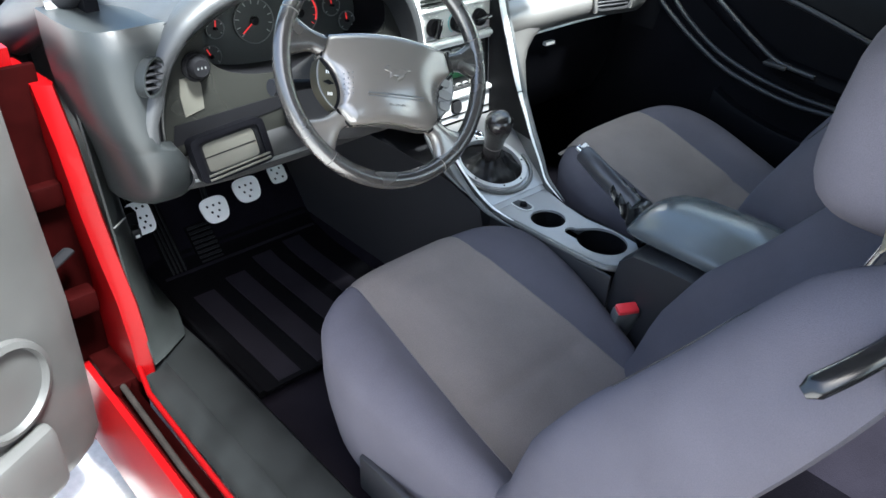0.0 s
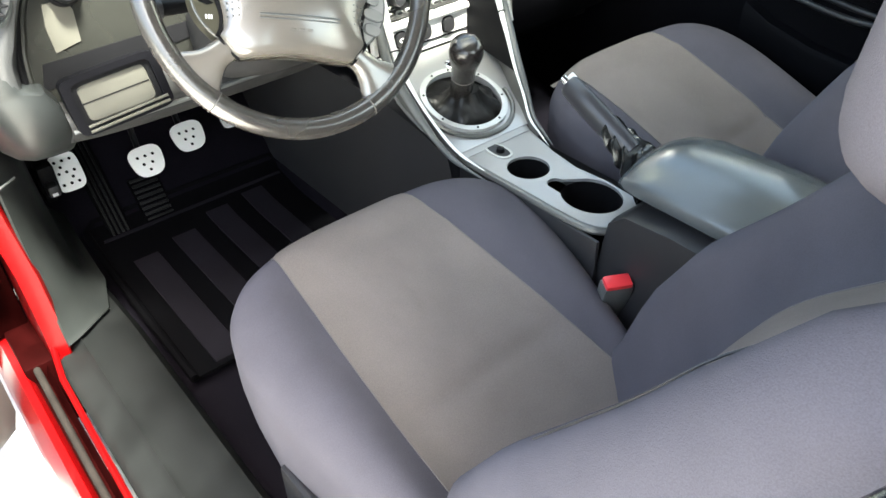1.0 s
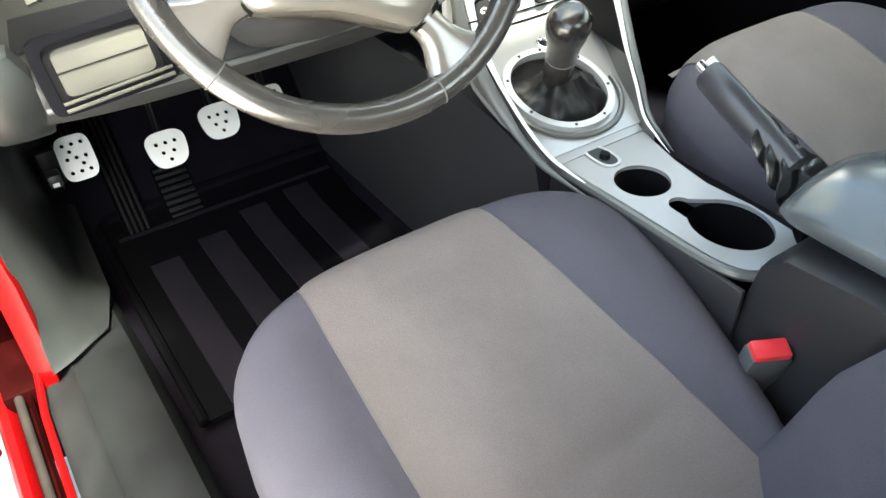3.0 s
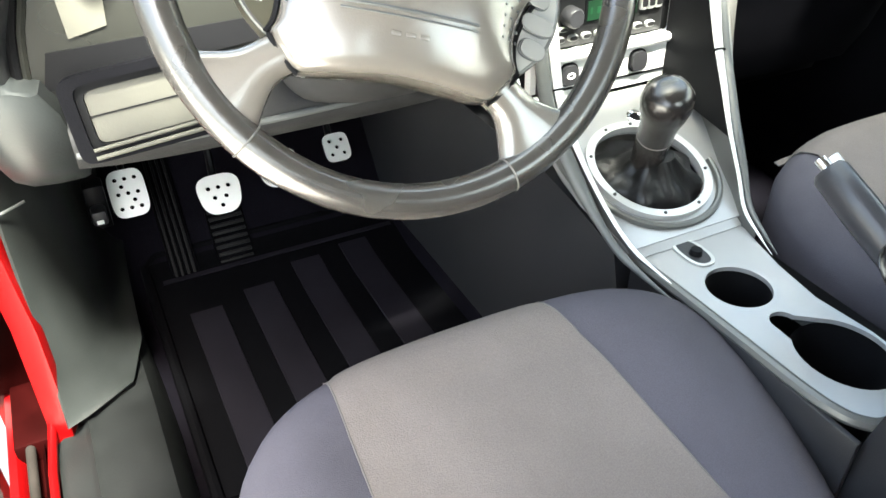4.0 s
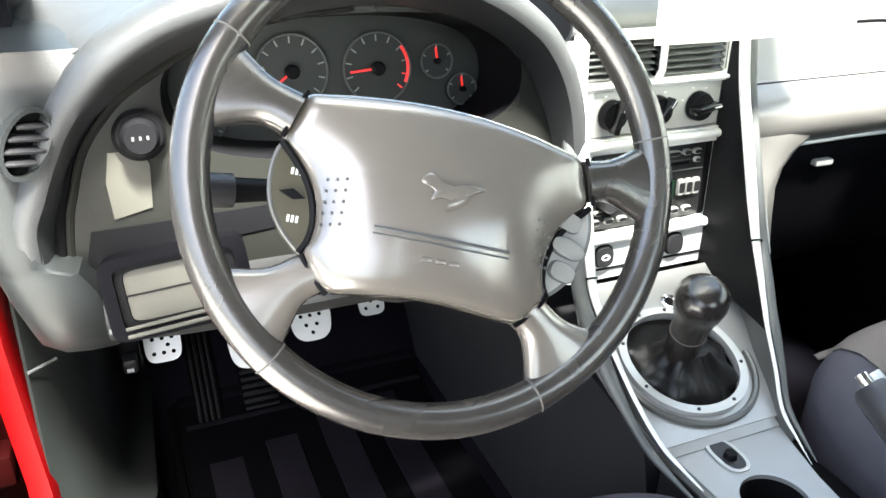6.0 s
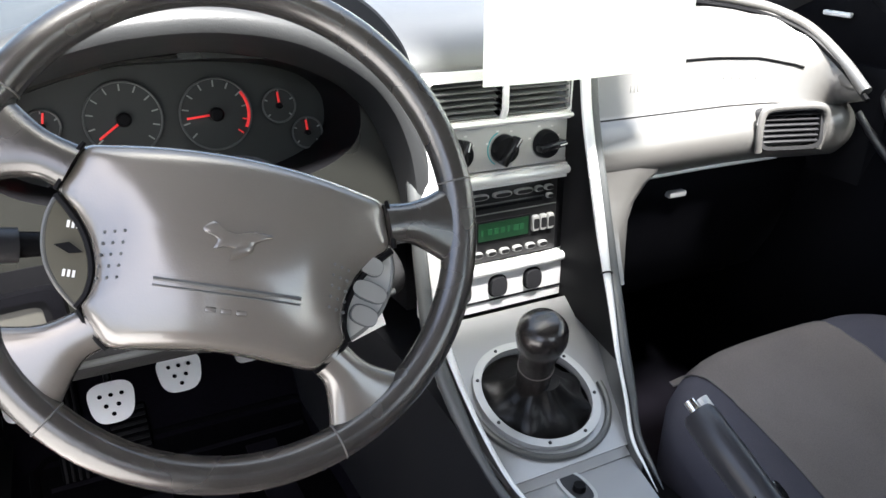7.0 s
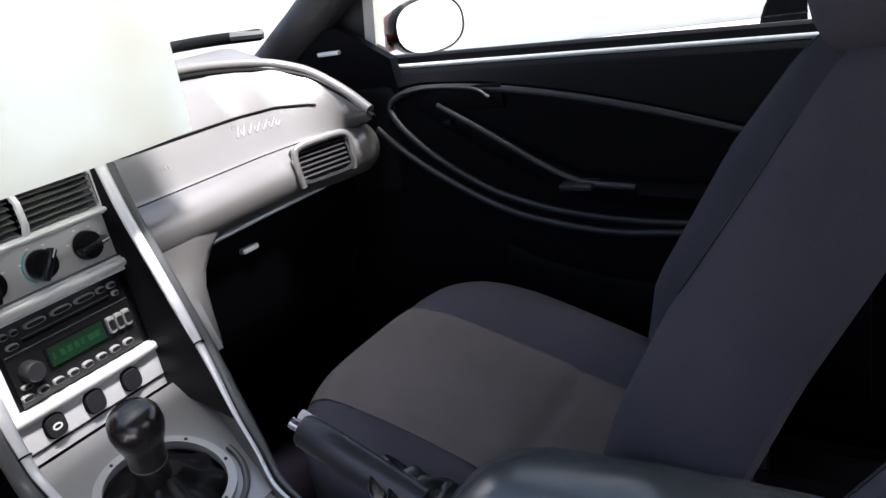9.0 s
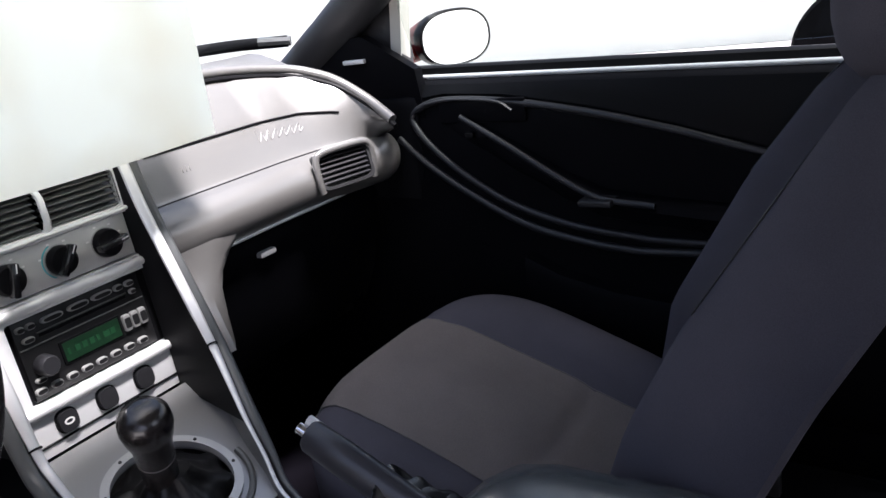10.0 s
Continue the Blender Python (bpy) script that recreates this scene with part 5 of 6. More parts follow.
pedal("footrest_plate", "drilled aluminium footrest plate", -0.191, 0.633, 0.392, 0.0265, 0.036, 35, [(x, q) for q in (-0.022, 0.0, 0.022) for x in (-0.014, 0.0, 0.014)] + [(-0.007, 0.011), (0.007, -0.011)], (-0.19, 0.76, 0.44))
pedal("clutch_pedal", "rounded drilled aluminium clutch pedal", -0.079, 0.506, 0.429, 0.029, 0.028, 40, [(x, 0.010) for x in (-0.014, 0.0, 0.014)] + [(-0.008, -0.004), (0.008, -0.004), (0, -0.016)], (-0.07, 0.62, 0.60), 3.0, 0.12)
pedal("brake_pedal", "rounded drilled aluminium brake pedal", 0.017, 0.543, 0.428, 0.030, 0.028, 40, [(x, 0.010) for x in (-0.014, 0.0, 0.014)] + [(-0.008, -0.004), (0.008, -0.004), (0, -0.016)], (0.012, 0.64, 0.60), 3.0, 0.12)
pedal("accelerator_pedal", "small drilled aluminium accelerator pedal", 0.130, 0.607, 0.405, 0.021, 0.023, 40, [(-0.010, 0.011), (0.010, 0.011), (0, 0.0), (-0.010, -0.011), (0.010, -0.011)], (0.13, 0.70, 0.54))
edge_pad = thing("edging_strip", (-0.231, 0.64, 0.37), "short tan plastic strip beside the footrest", "edging")
part("strip", box((-0.238, 0.632, 0.352), (-0.226, 0.648, 0.398), 0.003), TAN, edge_pad)
part("strip_foot", box((-0.242, 0.636, 0.340), (-0.222, 0.660, 0.354), 0.003), BLACK, edge_pad)
toe = basis((-0.13, 0.66, 0.28), (1, 0, 0), (0, 0.24, 0.26))
fr = thing("ribbed_footrest", (-0.13, 0.66, 0.27), "black ribbed rubber footrest on the toe board", "footrest")
part("pad", box((-0.030, -0.07, 0.0), (0.012, 0.15, 0.014), 0.004, toe), RUBBER, fr)
for i in range(4):
    part("rib", box((-0.026 + i * 0.0095, -0.066, 0.013), (-0.022 + i * 0.0095, 0.146, 0.018), 0.001, toe), FOOTRIB, fr)
fp = thing("ribbed_pad", (-0.06, 0.66, 0.27), "black ribbed rubber heel pad on the toe board", "rubber pad")
part("pad", box((0.045, -0.07, 0.0), (0.105, 0.03, 0.010), 0.003, toe), RUBBER, fp)
for i in range(8):
    part("rib", box((0.048, -0.064 + i * 0.012, 0.009), (0.102, -0.058 + i * 0.012, 0.013), 0.001, toe @ pose(0, 0, 0, 0, 0, 0)), FOOTRIB, fp)

# ---- floor mat ----
matt = thing("floor_mat", (0.03, 0.40, 0.215), "black rubber floor mat with lengthwise ribs", "floor mat")
MAT_L, MAT_R = -0.197, 0.232


def mat_z(y):
    return lerp([(0.10, 0.224), (0.52, 0.224), (0.63, 0.240), (0.70, 0.300), (0.74, 0.345)], y)


def mat_y(v):
    return 0.16 + v * 0.49


sheet = [[Vector((x, mat_y(v), mat_z(mat_y(v)))) for v in np.linspace(0, 1, 14)] for x in np.linspace(MAT_L, MAT_R, 4)]
part("sheet", thick(loft(sheet, closed=False), 0.006), RUBBER, matt)
border = [Vector((x, y, mat_z(y) + 0.006)) for x, y in [(MAT_L, q) for q in np.linspace(0.16, 0.635, 10)] + [(x, 0.648) for x in np.linspace(MAT_L + 0.02, MAT_R - 0.02, 5)] + [(MAT_R, q) for q in np.linspace(0.635, 0.16, 10)]]
part("raised_border", tube(border, 0.008, sides=8), RUBBER, matt)
for i in range(4):
    x0, front_y = -0.156 + i * 0.0875, (0.515, 0.535, 0.566, 0.578)[i]
    rib = [[Vector((x, y, mat_z(y) + 0.007 + h)) for y in np.linspace(0.17, front_y, 10)] for x, h in ((x0, -0.004), (x0 + 0.002, 0.001), (x0 + 0.050, 0.001), (x0 + 0.052, -0.004))]
    part("rib", loft(rib, closed=False), RIB, matt, "worn grey-black rubber rib")
cross = [[Vector((x, y, mat_z(y) + 0.008)) for x in (MAT_L + 0.02, MAT_R - 0.02)] for y in (0.592, 0.600)]
part("cross_rib", thick(loft(cross, closed=False), 0.004), RIB, matt)

# ---- seats ----
ROLL = [(0.0, -0.075), (0.004, -0.055), (0.012, -0.038), (0.025, -0.022), (0.045, -0.009), (0.075, -0.001), (0.10, 0.0)]
UP, OUT = Vector((0, -0.530, 0.848)), Vector((0, 0.848, 0.530))   # a backrest's own height and depth


def seat(x0, cy, z0, slope, half_w, lean, soft, seams, dip0, back, ridges, flank, trim_w, head, driver, label):
    """A bucket seat: a sloping cushion with raised bolsters, a winged backrest and a head restraint."""
    ob = thing("car_seat", (x0, cy, 0.22), label, "car seat", "front seats")
    B, PW, TAPER = 0.2815, 3.35, 0.25
    ring = oval(1, 1, 80, PW)

    def cell(x, y):
        v = (y - cy) / B
        u = (x - x0 - lean * (y - cy)) / (half_w * max(0.3, 1 + TAPER * v))
        return (abs(u) ** PW + abs(v) ** PW) ** (1 / PW)

    def seam_x(side, y):
        a, b, c = seams[side > 0]
        return a + b * (y - cy) + c * (y - cy) ** 2

    def surf(x, y):
        """The height of the cushion: its plane, the rounded edge, the hollow between the seams and a soft crease."""
        mid, wid = (seam_x(1, y) + seam_x(-1, y)) / 2, (seam_x(1, y) - seam_x(-1, y)) / 2
        hollow = max(0.0, dip0 - 0.116 * (y - cy - 0.26)) / (1 + math.exp((abs(x - mid) - wid * 1.10) / 0.016))
        q = y - cy + 0.008 + 0.10 * (x - mid) ** 2
        crease = (0.010 / (1 + math.exp(q / 0.012)) + 0.004 * math.exp(-(q / 0.010) ** 2)) * math.exp(-((x - mid) / 0.13) ** 6)
        return z0 + slope * y + soft * lerp(ROLL, max(0.0, (1 - cell(x, y)) * half_w)) - hollow * max(0.0, min(1.0, (1 - cell(x, y)) / 0.22)) - crease

    rings = []
    for k in (0.04, 0.12, 0.2, 0.28, 0.36, 0.44, 0.52, 0.6, 0.66, 0.72, 0.77, 0.82, 0.87, 0.92, 0.955, 0.98, 0.995, 1.0):
        row = []
        for px, py in ring:
            y = max(cy + B * k * py, back - 0.005)
            x = x0 + half_w * k * px * (1 + TAPER * k * py) + lean * (y - cy)
            row.append(Vector((x, y, surf(x, y))))
        rings.append(row)
    for k, dz in ((1.0, -0.06), (0.985, -0.11), (0.95, -0.17)):
        rings.append([Vector((x0 + half_w * k * px * (1 + TAPER * k * py) + lean * B * k * py, max(cy + B * k * py, back - 0.005), z0 + slope * (cy + B * py) - 0.075 * soft + dz)) for px, py in ring])
    part("cushion", loft(rings), FABRIC, ob, "grey cloth cushion")

    ins, lines = [], {-1: [], 1: []}
    for y in np.linspace(cy - B * 0.55, cy + B * 0.985, 56):
        xl, xr = seam_x(-1, y), seam_x(1, y)
        row = []
        for k in np.linspace(-1, 1, 25):
            x = xl + (xr - xl) * (k + 1) / 2
            row.append(Vector((x, y, surf(x, y) + 0.0012 + 0.0035 * (1 - k ** 8))))
        ins.append(row)
        for side in (-1, 1):
            lines[side].append(Vector((seam_x(side, y), y, surf(seam_x(side, y), y) + 0.0012)))
    part("cushion_insert", loft(ins, closed=False), INSERT, ob, "lighter grey-beige cloth centre panel")
    for side in (-1, 1):
        part("seam", tube(lines[side], 0.0009, sides=6), STITCH, ob)

    # backrest
    o = Vector((x0, back, 0.42))
    HALF = [(t, w * trim_w) for t, w in ((-0.07, 0.215), (0.05, 0.242), (0.2, 0.255), (0.4, 0.252), (0.50, 0.236), (0.56, 0.205), (0.60, 0.165), (0.62, 0.12))]

    def front(x, t):
        w = lerp(HALF, t)
        u = min(1.0, abs(x) / w)
        ridge = lerp(ridges[x > 0], t)
        centre = 0.030 + 0.030 * math.exp(-((t - 0.24) / 0.12) ** 2)
        g = max(0.0, min(1.0, (u - 0.46) / 0.34))
        d = centre + (ridge - centre) * g * g * (3 - 2 * g)
        edge_r = max(0.0, 1 - max(0.0, (u - 0.70) / 0.30) ** 2.6) ** 0.5
        top = (1 - max(0.0, (t - 0.50) / 0.125) ** 2.4) if t > 0.5 else 1.0
        e = lerp(flank, t)
        return e + (d * max(top, 0.06) - e) * edge_r

    rings = []
    for t in list(np.linspace(-0.07, 0.50, 22)) + [0.53, 0.555, 0.58, 0.60, 0.612, 0.62]:
        w = lerp(HALF, t)
        rear = lerp([(-0.07, 0.03), (0.45, 0.03), (0.56, 0.022), (0.62, 0.006)], t) * (1.0 if driver else 0.4)
        row = []
        for i in range(49):
            x = -w * math.cos(math.pi * i / 48)
            row.append(o + UP * t + Vector((x, 0, 0)) + OUT * front(x, t))
        for i in range(1, 16):
            a = math.pi * i / 16
            row.append(o + UP * t + Vector((w * math.cos(a), 0, 0)) + OUT * (lerp(flank, t) - rear * math.sin(a) ** 0.5))
        rings.append(row)
    part("backrest", loft(rings), FABRIC, ob, "grey cloth backrest with side bolsters")
    ins, lines = [], {-1: [], 1: []}
    for t in np.linspace(0.0, 0.555, 30):
        hw = 0.122 - 0.02 * max(0, t - 0.3)
        ins.append([o + UP * t + Vector((hw * k, 0, 0)) + OUT * (front(hw * k, t) + 0.001 + 0.003 * (1 - k ** 8)) for k in np.linspace(-1, 1, 15)])
        for side in (-1, 1):
            lines[side].append(o + UP * t + Vector((hw * side, 0, 0)) + OUT * (front(hw * side, t) + 0.0012))
    part("backrest_insert", loft(ins, closed=False), INSERT, ob)
    for side in (-1, 1):
        part("seam", tube(lines[side], 0.0008, sides=6), STITCH, ob)
        # piped seam along the bolster's ridge, curving in over the shoulder
        pipe = []
        for k in range(24):
            t = 0.30 + 0.27 * k / 23
            x = side * (lerp(HALF, t) * 0.80 - 0.07 * max(0.0, (t - 0.42) / 0.15) ** 2)
            pipe.append(o + UP * t + Vector((x, 0, 0)) + OUT * (front(x, t) + 0.0006))
        part("seam", tube(pipe, 0.0009, sides=6), PLASTIC, ob)
    # head restraint
    hc, size = Vector(head[:3]), head[3:]
    hr = []
    for i in range(17):
        b = -math.pi / 2 + math.pi * i / 16
        sb, cb = math.copysign(abs(math.sin(b)) ** 0.55, math.sin(b)), abs(math.cos(b)) ** 0.55
        hr.append([hc + Vector((size[0] * max(cb, 0.02) * px, size[1] * max(cb, 0.02) * py - 0.012 * sb, size[2] * sb)) for px, py in oval(1, 1, 40, 3)])
    part("head_restraint", loft(hr), FABRIC, ob)
    for side in (-1, 1):
        part("restraint_post", tube([hc + Vector((0.06 * side, 0.0, -0.06)), hc + Vector((0.06 * side, 0.03, -0.17))], 0.006), CHROME, ob)
    part("base", box((x0 - 0.19, cy - 0.20, 0.225), (x0 + 0.19, cy + 0.20, 0.34), 0.02), BLACK, ob)
    far = -1 if driver else 1
    part("side_cover", box((x0 + far * 0.235 - 0.008, back - 0.03, 0.27), (x0 + far * 0.235 + 0.008, cy + 0.10, 0.345), 0.007), PLASTIC, ob)
    # shoulder belt guide: a glossy loop on the outer shoulder, with a tan patch beside it
    if driver:
        bar = smooth_line([(-0.236, -0.722, 0.893), (-0.225, -0.730, 0.901), (-0.202, -0.741, 0.911), (-0.166, -0.752, 0.921), (-0.126, -0.760, 0.936), (-0.100, -0.756, 0.954)], 5)
        gd = part("belt_guide", tube(bar, [0.0100 * min(1.0, 0.5 + k / 6) for k in range(len(bar))], sides=14, flat=0.7, up=(-0.5, 0.2, 0.6)), GUIDE, ob, "glossy black belt guide")
        hook = smooth_line([(-0.190, -0.762, 0.906), (-0.150, -0.776, 0.914), (-0.115, -0.780, 0.930), (-0.092, -0.757, 0.962), (-0.090, -0.735, 0.968)], 5)
        part("guide_strap", tube(hook, 0.0075, sides=10, flat=0.6, up=(-0.5, 0.2, 0.6)), GUIDE, gd)
        # This tan sheet paints a dappled spot of light on the seat.
        tab = [[Vector((-0.118 + 0.034 * i, -0.712 + 0.010 * i - 0.010 * k, 0.945 + 0.006 * i + 0.018 * k)) + OUT * 0.006 for i in np.linspace(0, 1, 4)] for k in np.linspace(0, 1, 4)]
        part("light_spot", thick(loft(tab, closed=False), 0.0015), TAN, gd, "tan patch painted for dappled light")
    return ob


seat(0.0324, -0.2587, 0.5524, 0.273, 0.2266, 0.0475, 0.75, ((-0.1038, -0.0168, 0.1652), (0.1729, -0.2057, 0.0278)), 0.018, -0.47,
     ([(0.0, 0.075), (0.13, 0.108), (0.24, 0.112), (0.5, 0.098)], [(-0.06, 0.115), (0.03, 0.148), (0.14, 0.157), (0.25, 0.142), (0.5, 0.125)]),
     [(0.0, -0.04), (0.37, -0.015), (0.56, 0.005)], 1.0, (0.040, -0.702, 1.020, 0.142, 0.090, 0.097), True, "grey cloth driver's seat with lighter centre panel")
seat(0.691, -0.1682, 0.5775, 0.2433, 0.2195, 0.0176, 1.1, ((0.531, 0.0, 0.0), (0.765, 0.0, 0.0)), 0.018, -0.345,
     ([(0.0, 0.09), (0.16, 0.123), (0.28, 0.132), (0.5, 0.126)], [(0.0, 0.13), (0.1, 0.170), (0.3, 0.176), (0.42, 0.165), (0.5, 0.145)]),
     [(0.0, -0.02), (0.2, 0.008), (0.3, 0.022), (0.45, 0.032), (0.6, 0.040)], 0.86, (0.640, -0.575, 1.036, 0.150, 0.088, 0.130), False, "grey cloth passenger seat beside the console")

# driver's belt buckle
buckle = thing("seat_belt_buckle", (0.250, -0.30, 0.36), "black seat belt buckle with a red release button", "belt buckle")
bmx = basis((0.250, -0.292, 0.472), (0.85, -0.45, 0), (-0.1, -0.25, 1))
part("housing", box((-0.021, -0.075, -0.012), (0.021, 0.004, 0.012), 0.005, bmx), TRIM, buckle)
part("release_button", box((-0.0185, -0.004, -0.0105), (0.0185, 0.0095, 0.0105), 0.003, bmx), REDPLASTIC, buckle, "bright red push button")
part("stalk", tube([bmx @ Vector((0, -0.07, 0)), Vector((0.235, -0.33, 0.30))], 0.010, sides=8, flat=0.5, up=(0, 1, 0)), BLACK, buckle)

# ---- passenger door ----
door = thing("passenger_door", (1.06, -0.2, 0.20), "closed passenger door with moulded trim darkened for shade, and armrest", "car door")
DOOR_X = [(0.28, 1.005), (0.36, 0.975), (0.50, 0.968), (0.60, 0.975), (0.70, 0.990), (0.80, 0.992), (0.85, 1.000), (0.875, 1.012), (0.89, 1.03)]


def dx(z):
    return lerp(DOOR_X, z)


def sill(y):
    """The waistline falls a little towards the rear."""
    return -0.028 * (0.24 - y)


sect = [(1.13, 0.26), (1.02, 0.26)] + [(dx(z), z) for z in (0.28, 0.36, 0.45, 0.55, 0.65, 0.75, 0.81, 0.84, 0.858, 0.870)] + [(1.030, 0.8795), (1.046, 0.880), (1.056, 0.872), (1.12, 0.84), (1.14, 0.6)]
part("trim_panel", loft([[Vector((x, y, z + (sill(y) if z > 0.8 else 0))) for x, z in sect] for y in (0.60, 0.30, 0.2, -0.1, -0.3, -0.6, -0.86)]), SHADED_TRIM, door)
part("outer_skin", box((1.125, -0.90, 0.22), (1.150, 0.85, 0.86), 0.01), RED, door)

part("window_seal", loft([[Vector((x, y, z + sill(y))) for x, z in ((1.045, 0.876), (1.047, 0.894), (1.052, 0.898), (1.060, 0.898), (1.064, 0.892), (1.064, 0.876))] for y in (0.25, -0.3, -0.88)]), BLACK, door)
part("sill_ledge", tube([(1.030, y, 0.8815 + sill(y)) for y in (0.26, -0.02, -0.3, -0.58, -0.88)], 0.0042, sides=10), LEDGE, door)
TOP_LINE = ((0.216, 0.822), (0.201, 0.835), (0.152, 0.846), (0.037, 0.840), (-0.105, 0.818), (-0.225, 0.791), (-0.337, 0.760), (-0.56, 0.700))
LOW_LINE = ((0.212, 0.808), (0.185, 0.774), (0.130, 0.728), (0.050, 0.682), (-0.040, 0.653), (-0.130, 0.638), (-0.255, 0.630), (-0.50, 0.640))
belt = [[Vector((dx(z) - 0.0025, y, z)) for z in np.linspace(z0, 0.872 + sill(y), 6)] for y, z0 in ((0.24, 0.846), *[(y, z + 0.010) for y, z in TOP_LINE[2:]], (-0.85, 0.66))]
part("belt_pad", thick(loft(belt, closed=False), 0.002), BLACK, door, "dark vinyl belt pad")
loop = smooth_line([Vector((0, y, z)) for y, z in TOP_LINE + LOW_LINE[::-1]], 6, True)
part("moulding", tube([Vector((dx(p.z) - 0.004, p.y, p.z)) for p in loop], 0.0060, closed=True, sides=10), PLASTIC, door)
part("lower_moulding", tube(smooth_line([(dx(z) - 0.005, y, z) for y, z in ((0.247, 0.787), (0.193, 0.740), (0.113, 0.690), (0.015, 0.646), (-0.08, 0.624), (-0.17, 0.614), (-0.25, 0.615), (-0.5, 0.620))], 6), 0.0065, sides=10), PLASTIC, door)
ARM_LINE = ((0.150, 0.832), (0.117, 0.818), (0.030, 0.773), (-0.057, 0.726), (-0.126, 0.698), (-0.21, 0.689), (-0.30, 0.682), (-0.55, 0.680))
arm = [[Vector((dx(z) + o_x * k, y, z + o_z)) for o_x, o_z in ((0.004, 0.006), (-0.008, 0.004), (-0.018, 0.0), (-0.024, -0.008), (-0.018, -0.030), (0.004, -0.045))] for (y, z), k in zip(ARM_LINE, (0.15, 0.3, 0.7, 1.1, 1.5, 1.7, 1.8, 1.8))]
part("armrest", loft(arm), SHADED_TRIM, door)
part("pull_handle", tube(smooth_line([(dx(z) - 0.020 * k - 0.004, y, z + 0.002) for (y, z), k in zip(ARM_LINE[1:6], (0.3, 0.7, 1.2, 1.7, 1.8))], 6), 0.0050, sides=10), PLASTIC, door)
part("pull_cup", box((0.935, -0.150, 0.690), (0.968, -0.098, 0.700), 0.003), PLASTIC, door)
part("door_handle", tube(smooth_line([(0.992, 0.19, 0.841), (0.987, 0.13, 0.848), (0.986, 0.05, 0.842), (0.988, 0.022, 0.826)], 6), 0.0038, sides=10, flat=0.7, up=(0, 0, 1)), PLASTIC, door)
part("handle_bezel", box((0.989, 0.00, 0.808), (0.996, 0.16, 0.846), 0.003), SHADED_TRIM, door)
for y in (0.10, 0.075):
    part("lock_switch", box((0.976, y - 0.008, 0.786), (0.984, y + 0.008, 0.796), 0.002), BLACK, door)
part("pocket", loft([[Vector((dx(z) + o_x, y, z + o_z)) for o_x, o_z in ((0.004, 0.012), (-0.022, 0.010), (-0.028, 0.0), (-0.024, -0.12), (0.004, -0.16))] for y, z in ((0.008, 0.588), (-0.048, 0.564), (-0.139, 0.543), (-0.224, 0.535), (-0.5, 0.530))]), SHADED_TRIM, door)
sail = [Vector((1.028, y, z)) for y, z in ((0.245, 0.892), (0.245, 1.075), (0.40, 1.01), (0.58, 0.90), (0.58, 0.86), (0.245, 0.86))]
bm = bmesh.new()
bm.faces.new([bm.verts.new(p) for p in sail])
part("mirror_sail", thick(bm, 0.03), PLASTIC, door)
part("tweeter_badge", box((0.986, 0.298, 0.917), (0.9955, 0.345, 0.9245), 0.002), SILVER, door)
part("glass_channel", loft([[Vector((x, y + dy, z)) for x, dy in ((1.026, -0.010), (1.050, -0.012), (1.052, 0.012), (1.026, 0.012))] for y, z in ((0.262, 0.884), (0.244, 0.990), (0.228, 1.090))]), PADFELT, door, "pale felt window channel")
pane = loft([[Vector((1.056 - 0.10 * (z - 0.89) / 0.36, y, z)) for y in (-0.87, -0.4, 0.0, f)] for z, f in ((0.89, 0.235), (1.0, 0.235), (1.10, 0.20), (1.25, -0.06))], closed=False)
part("window_glass", thick(pane, 0.004), TINTED, door)

mirror = thing("door_mirror", (1.20, 0.28, 0.90), "red door mirror with an oval glass outside the window", "door mirror")
mm = basis((1.20, 0.245, 0.928), (1, -0.43, 0), (0, 0.0, 1))
part("housing", loft([[mm @ Vector((x * k, y * k, -h)) for x, y in oval(0.080, 0.053, 40, 2.4)] for k, h in ((0.94, 0.012), (0.90, 0.03), (0.80, 0.06), (0.62, 0.10), (0.34, 0.125))]), RED, mirror)
part("housing_lip", loft([[mm @ Vector((x * k, y * k, -h)) for x, y in oval(0.080, 0.053, 40, 2.4)] for k, h in ((0.98, 0.0), (0.98, 0.016), (0.93, 0.03))]), BLACK, mirror)
part("mirror_glass", plate(oval(0.074, 0.047, 40, 2.4), [], 0.003, mm @ pose(0, 0, 0.002)), MIRROR, mirror)
part("glass_rim", tube([mm @ Vector((x, y, 0.002)) for x, y in oval(0.076, 0.049, 48, 2.4)], 0.0022, closed=True, sides=8), BLACK, mirror)
part("foot", tube([(1.09, 0.36, 0.90), (1.15, 0.34, 0.905), (1.20, 0.30, 0.915)], 0.022, sides=12, flat=0.8, up=(0, 0, 1)), RED, mirror)

# ---- driver's door, standing open ----
ddoor = thing("driver_door", (-0.43, 0.42, 0.20), "open driver's door with grey trim and speaker", "car door")
hinge = Vector((-0.445, 0.43, 0.0))
OPEN = radians(62)
ddm = basis(hinge, (-math.sin(OPEN), -math.cos(OPEN), 0), (0, 0, 1))   # x along the door, y up, z towards the cabin
dsec = [(0.10, 0.0), (0.10, 0.05), (0.16, 0.085), (0.32, 0.095), (0.46, 0.098), (0.60, 0.085), (0.72, 0.075), (0.82, 0.070), (0.86, 0.055), (0.875, 0.02), (0.86, 0.0)]
side_z = 1 if (ddm.to_3x3() @ Vector((0, 0, 1))).y < 0 else -1
part("trim_panel", loft([[ddm @ Vector((x, z, side_z * (d * k))) for z, d in dsec] for x, k in ((0.03, 0.8), (0.08, 1.0), (0.5, 1.0), (1.15, 1.0), (1.22, 0.8))]), PALEDOOR, ddoor)
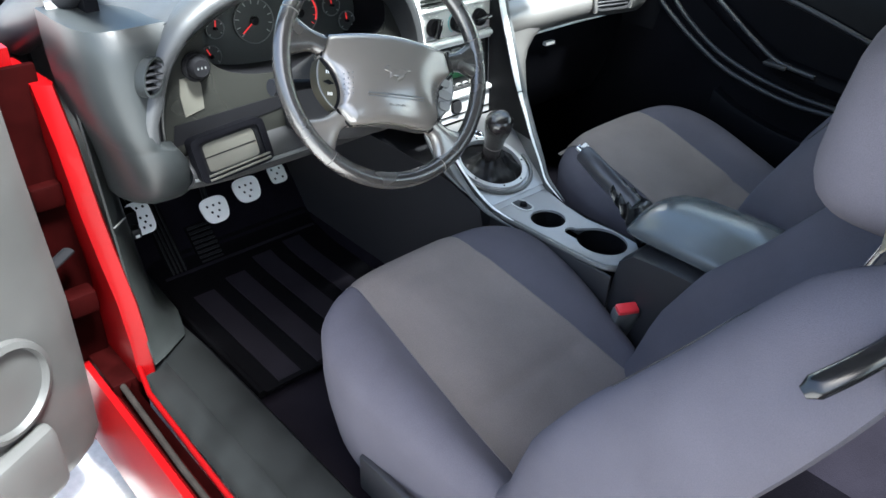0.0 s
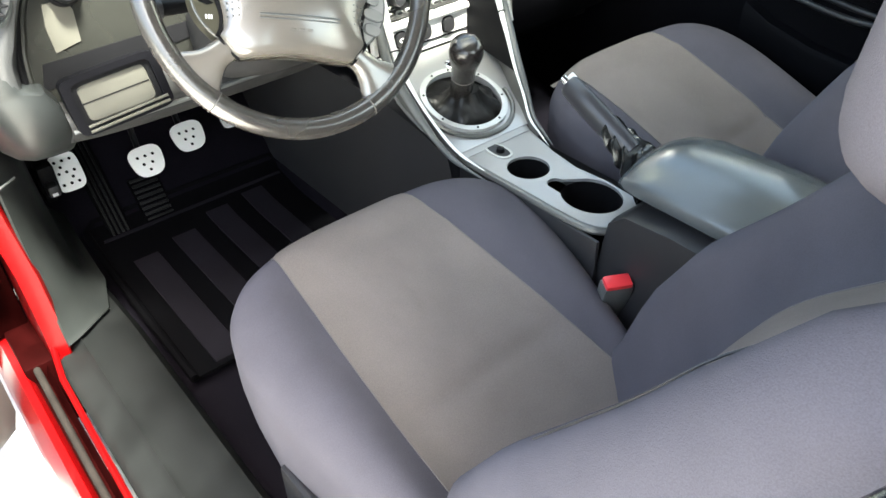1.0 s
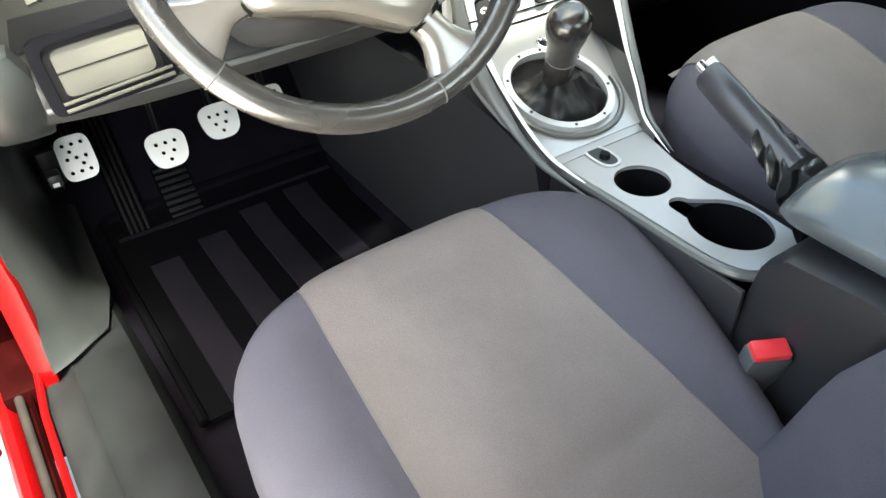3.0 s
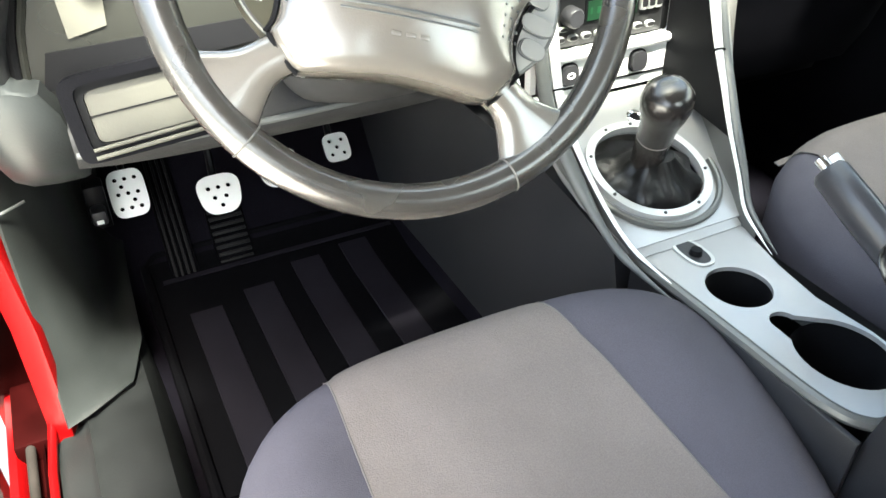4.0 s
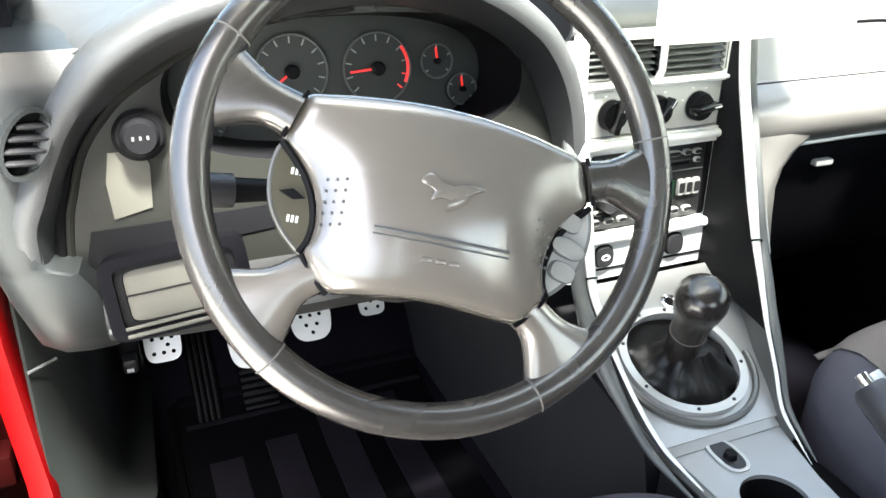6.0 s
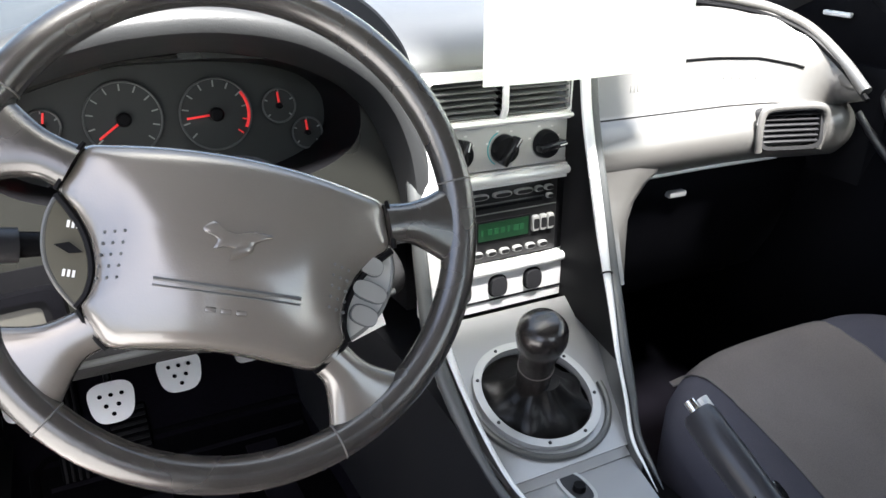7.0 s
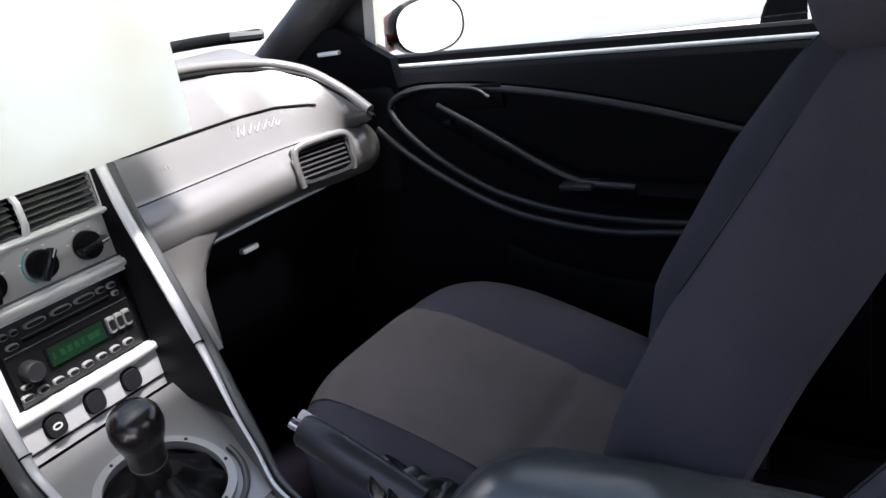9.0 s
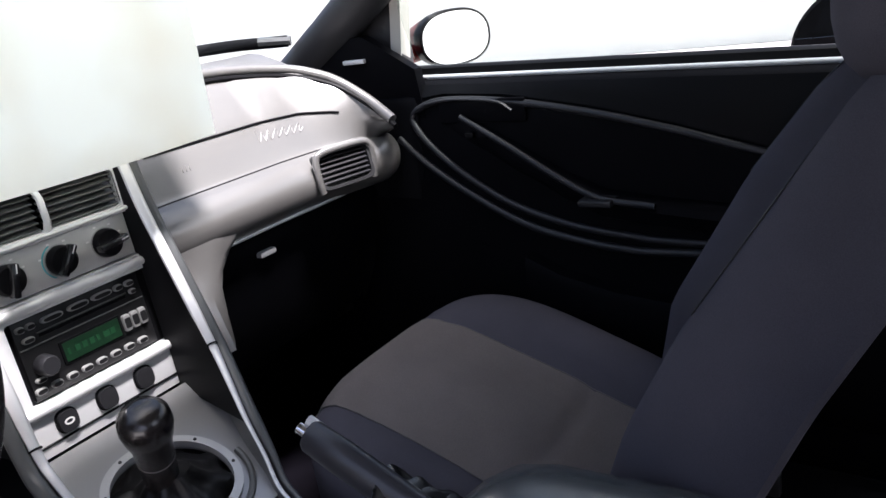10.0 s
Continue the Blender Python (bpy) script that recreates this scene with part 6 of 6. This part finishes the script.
part("outer_skin", box((0.0, 0.06, -0.03), (1.24, 0.86, -0.002), 0.008, ddm @ Matrix.Diagonal((1, 1, side_z, 1))), RED, ddoor)
part("armrest", box((0.25, 0.56, 0.07), (0.95, 0.63, 0.135), 0.02, ddm @ Matrix.Diagonal((1, 1, side_z, 1))), PLASTIC, ddoor)
part("map_pocket", box((0.15, 0.16, 0.08), (1.05, 0.30, 0.125), 0.02, ddm @ Matrix.Diagonal((1, 1, side_z, 1))), PALEDOOR, ddoor)
part("speaker", lathe([(0, 0.10), (0.070, 0.10), (0.074, 0.112), (0.084, 0.108), (0.086, 0.095), (0, 0.095)], ddm @ Matrix.Diagonal((1, 1, side_z, 1)) @ pose(0.20, 0.40, 0), 32), PALEDOOR, ddoor)
part("check_strap", tube([(-0.395, 0.42, 0.50), (-0.47, 0.36, 0.50)], 0.012, flat=0.5, up=(0, 0, 1)), BLACK, ddoor)

# ---- paper sheet hanging before the windscreen ----
sheet = []
for i in range(9):
    s = i / 8
    sheet.append([Vector((0.284 + 0.286 * u + 0.022 * s * u, 0.183 + 0.02 * u + 0.015 * s - 0.012 * math.sin(u * 3.1) * (1 - s), 0.893 + 0.285 * s)) for u in np.linspace(0, 1, 10)])
solo("paper_sheet", thick(loft(sheet, closed=False), 0.0006), PAPER, "blank white paper sheet hanging before the windscreen", "paper")

# ---- yard beyond the passenger window ----
far = thing("parked_trailer", (5.0, 0.0, GROUND), "dark parked trailer wheel guard and a pale post beyond", "trailer")
part("tyre", lathe([(0.24, -0.10), (0.38, -0.11), (0.40, -0.08), (0.40, 0.08), (0.38, 0.11), (0.24, 0.10)], basis((5.0, 0.0, 0.32), (0, 1, 0), (0, 0, 1)), 48), RUBBER, far)
part("rim", lathe([(0, -0.03), (0.22, -0.06), (0.245, -0.09), (0.245, 0.09), (0, 0.06)], basis((5.0, 0.0, 0.32), (0, 1, 0), (0, 0, 1)), 32), ALU, far)
part("jack_post", box((4.74, 0.05, GROUND), (4.80, 0.11, 1.3), 0.01), STUCCO, far)
part("axle_box", box((4.9, -1.2, 0.28), (5.5, -0.05, 0.60), 0.02), BLACK, far)

# ---- bonnet release beside the footrest ----
release = thing("bonnet_release", (-0.236, 0.55, 0.41), "small black bonnet release lever with white mark", "lever")
part("bracket", box((-0.250, 0.555, 0.395), (-0.222, 0.585, 0.455), 0.004), BLACK, release)
part("handle", box((-0.247, 0.532, 0.405), (-0.227, 0.558, 0.428), 0.005), PLASTIC, release)
part("mark", box((-0.242, 0.5305, 0.410), (-0.233, 0.5318, 0.416), 0.0004), MARK, release)
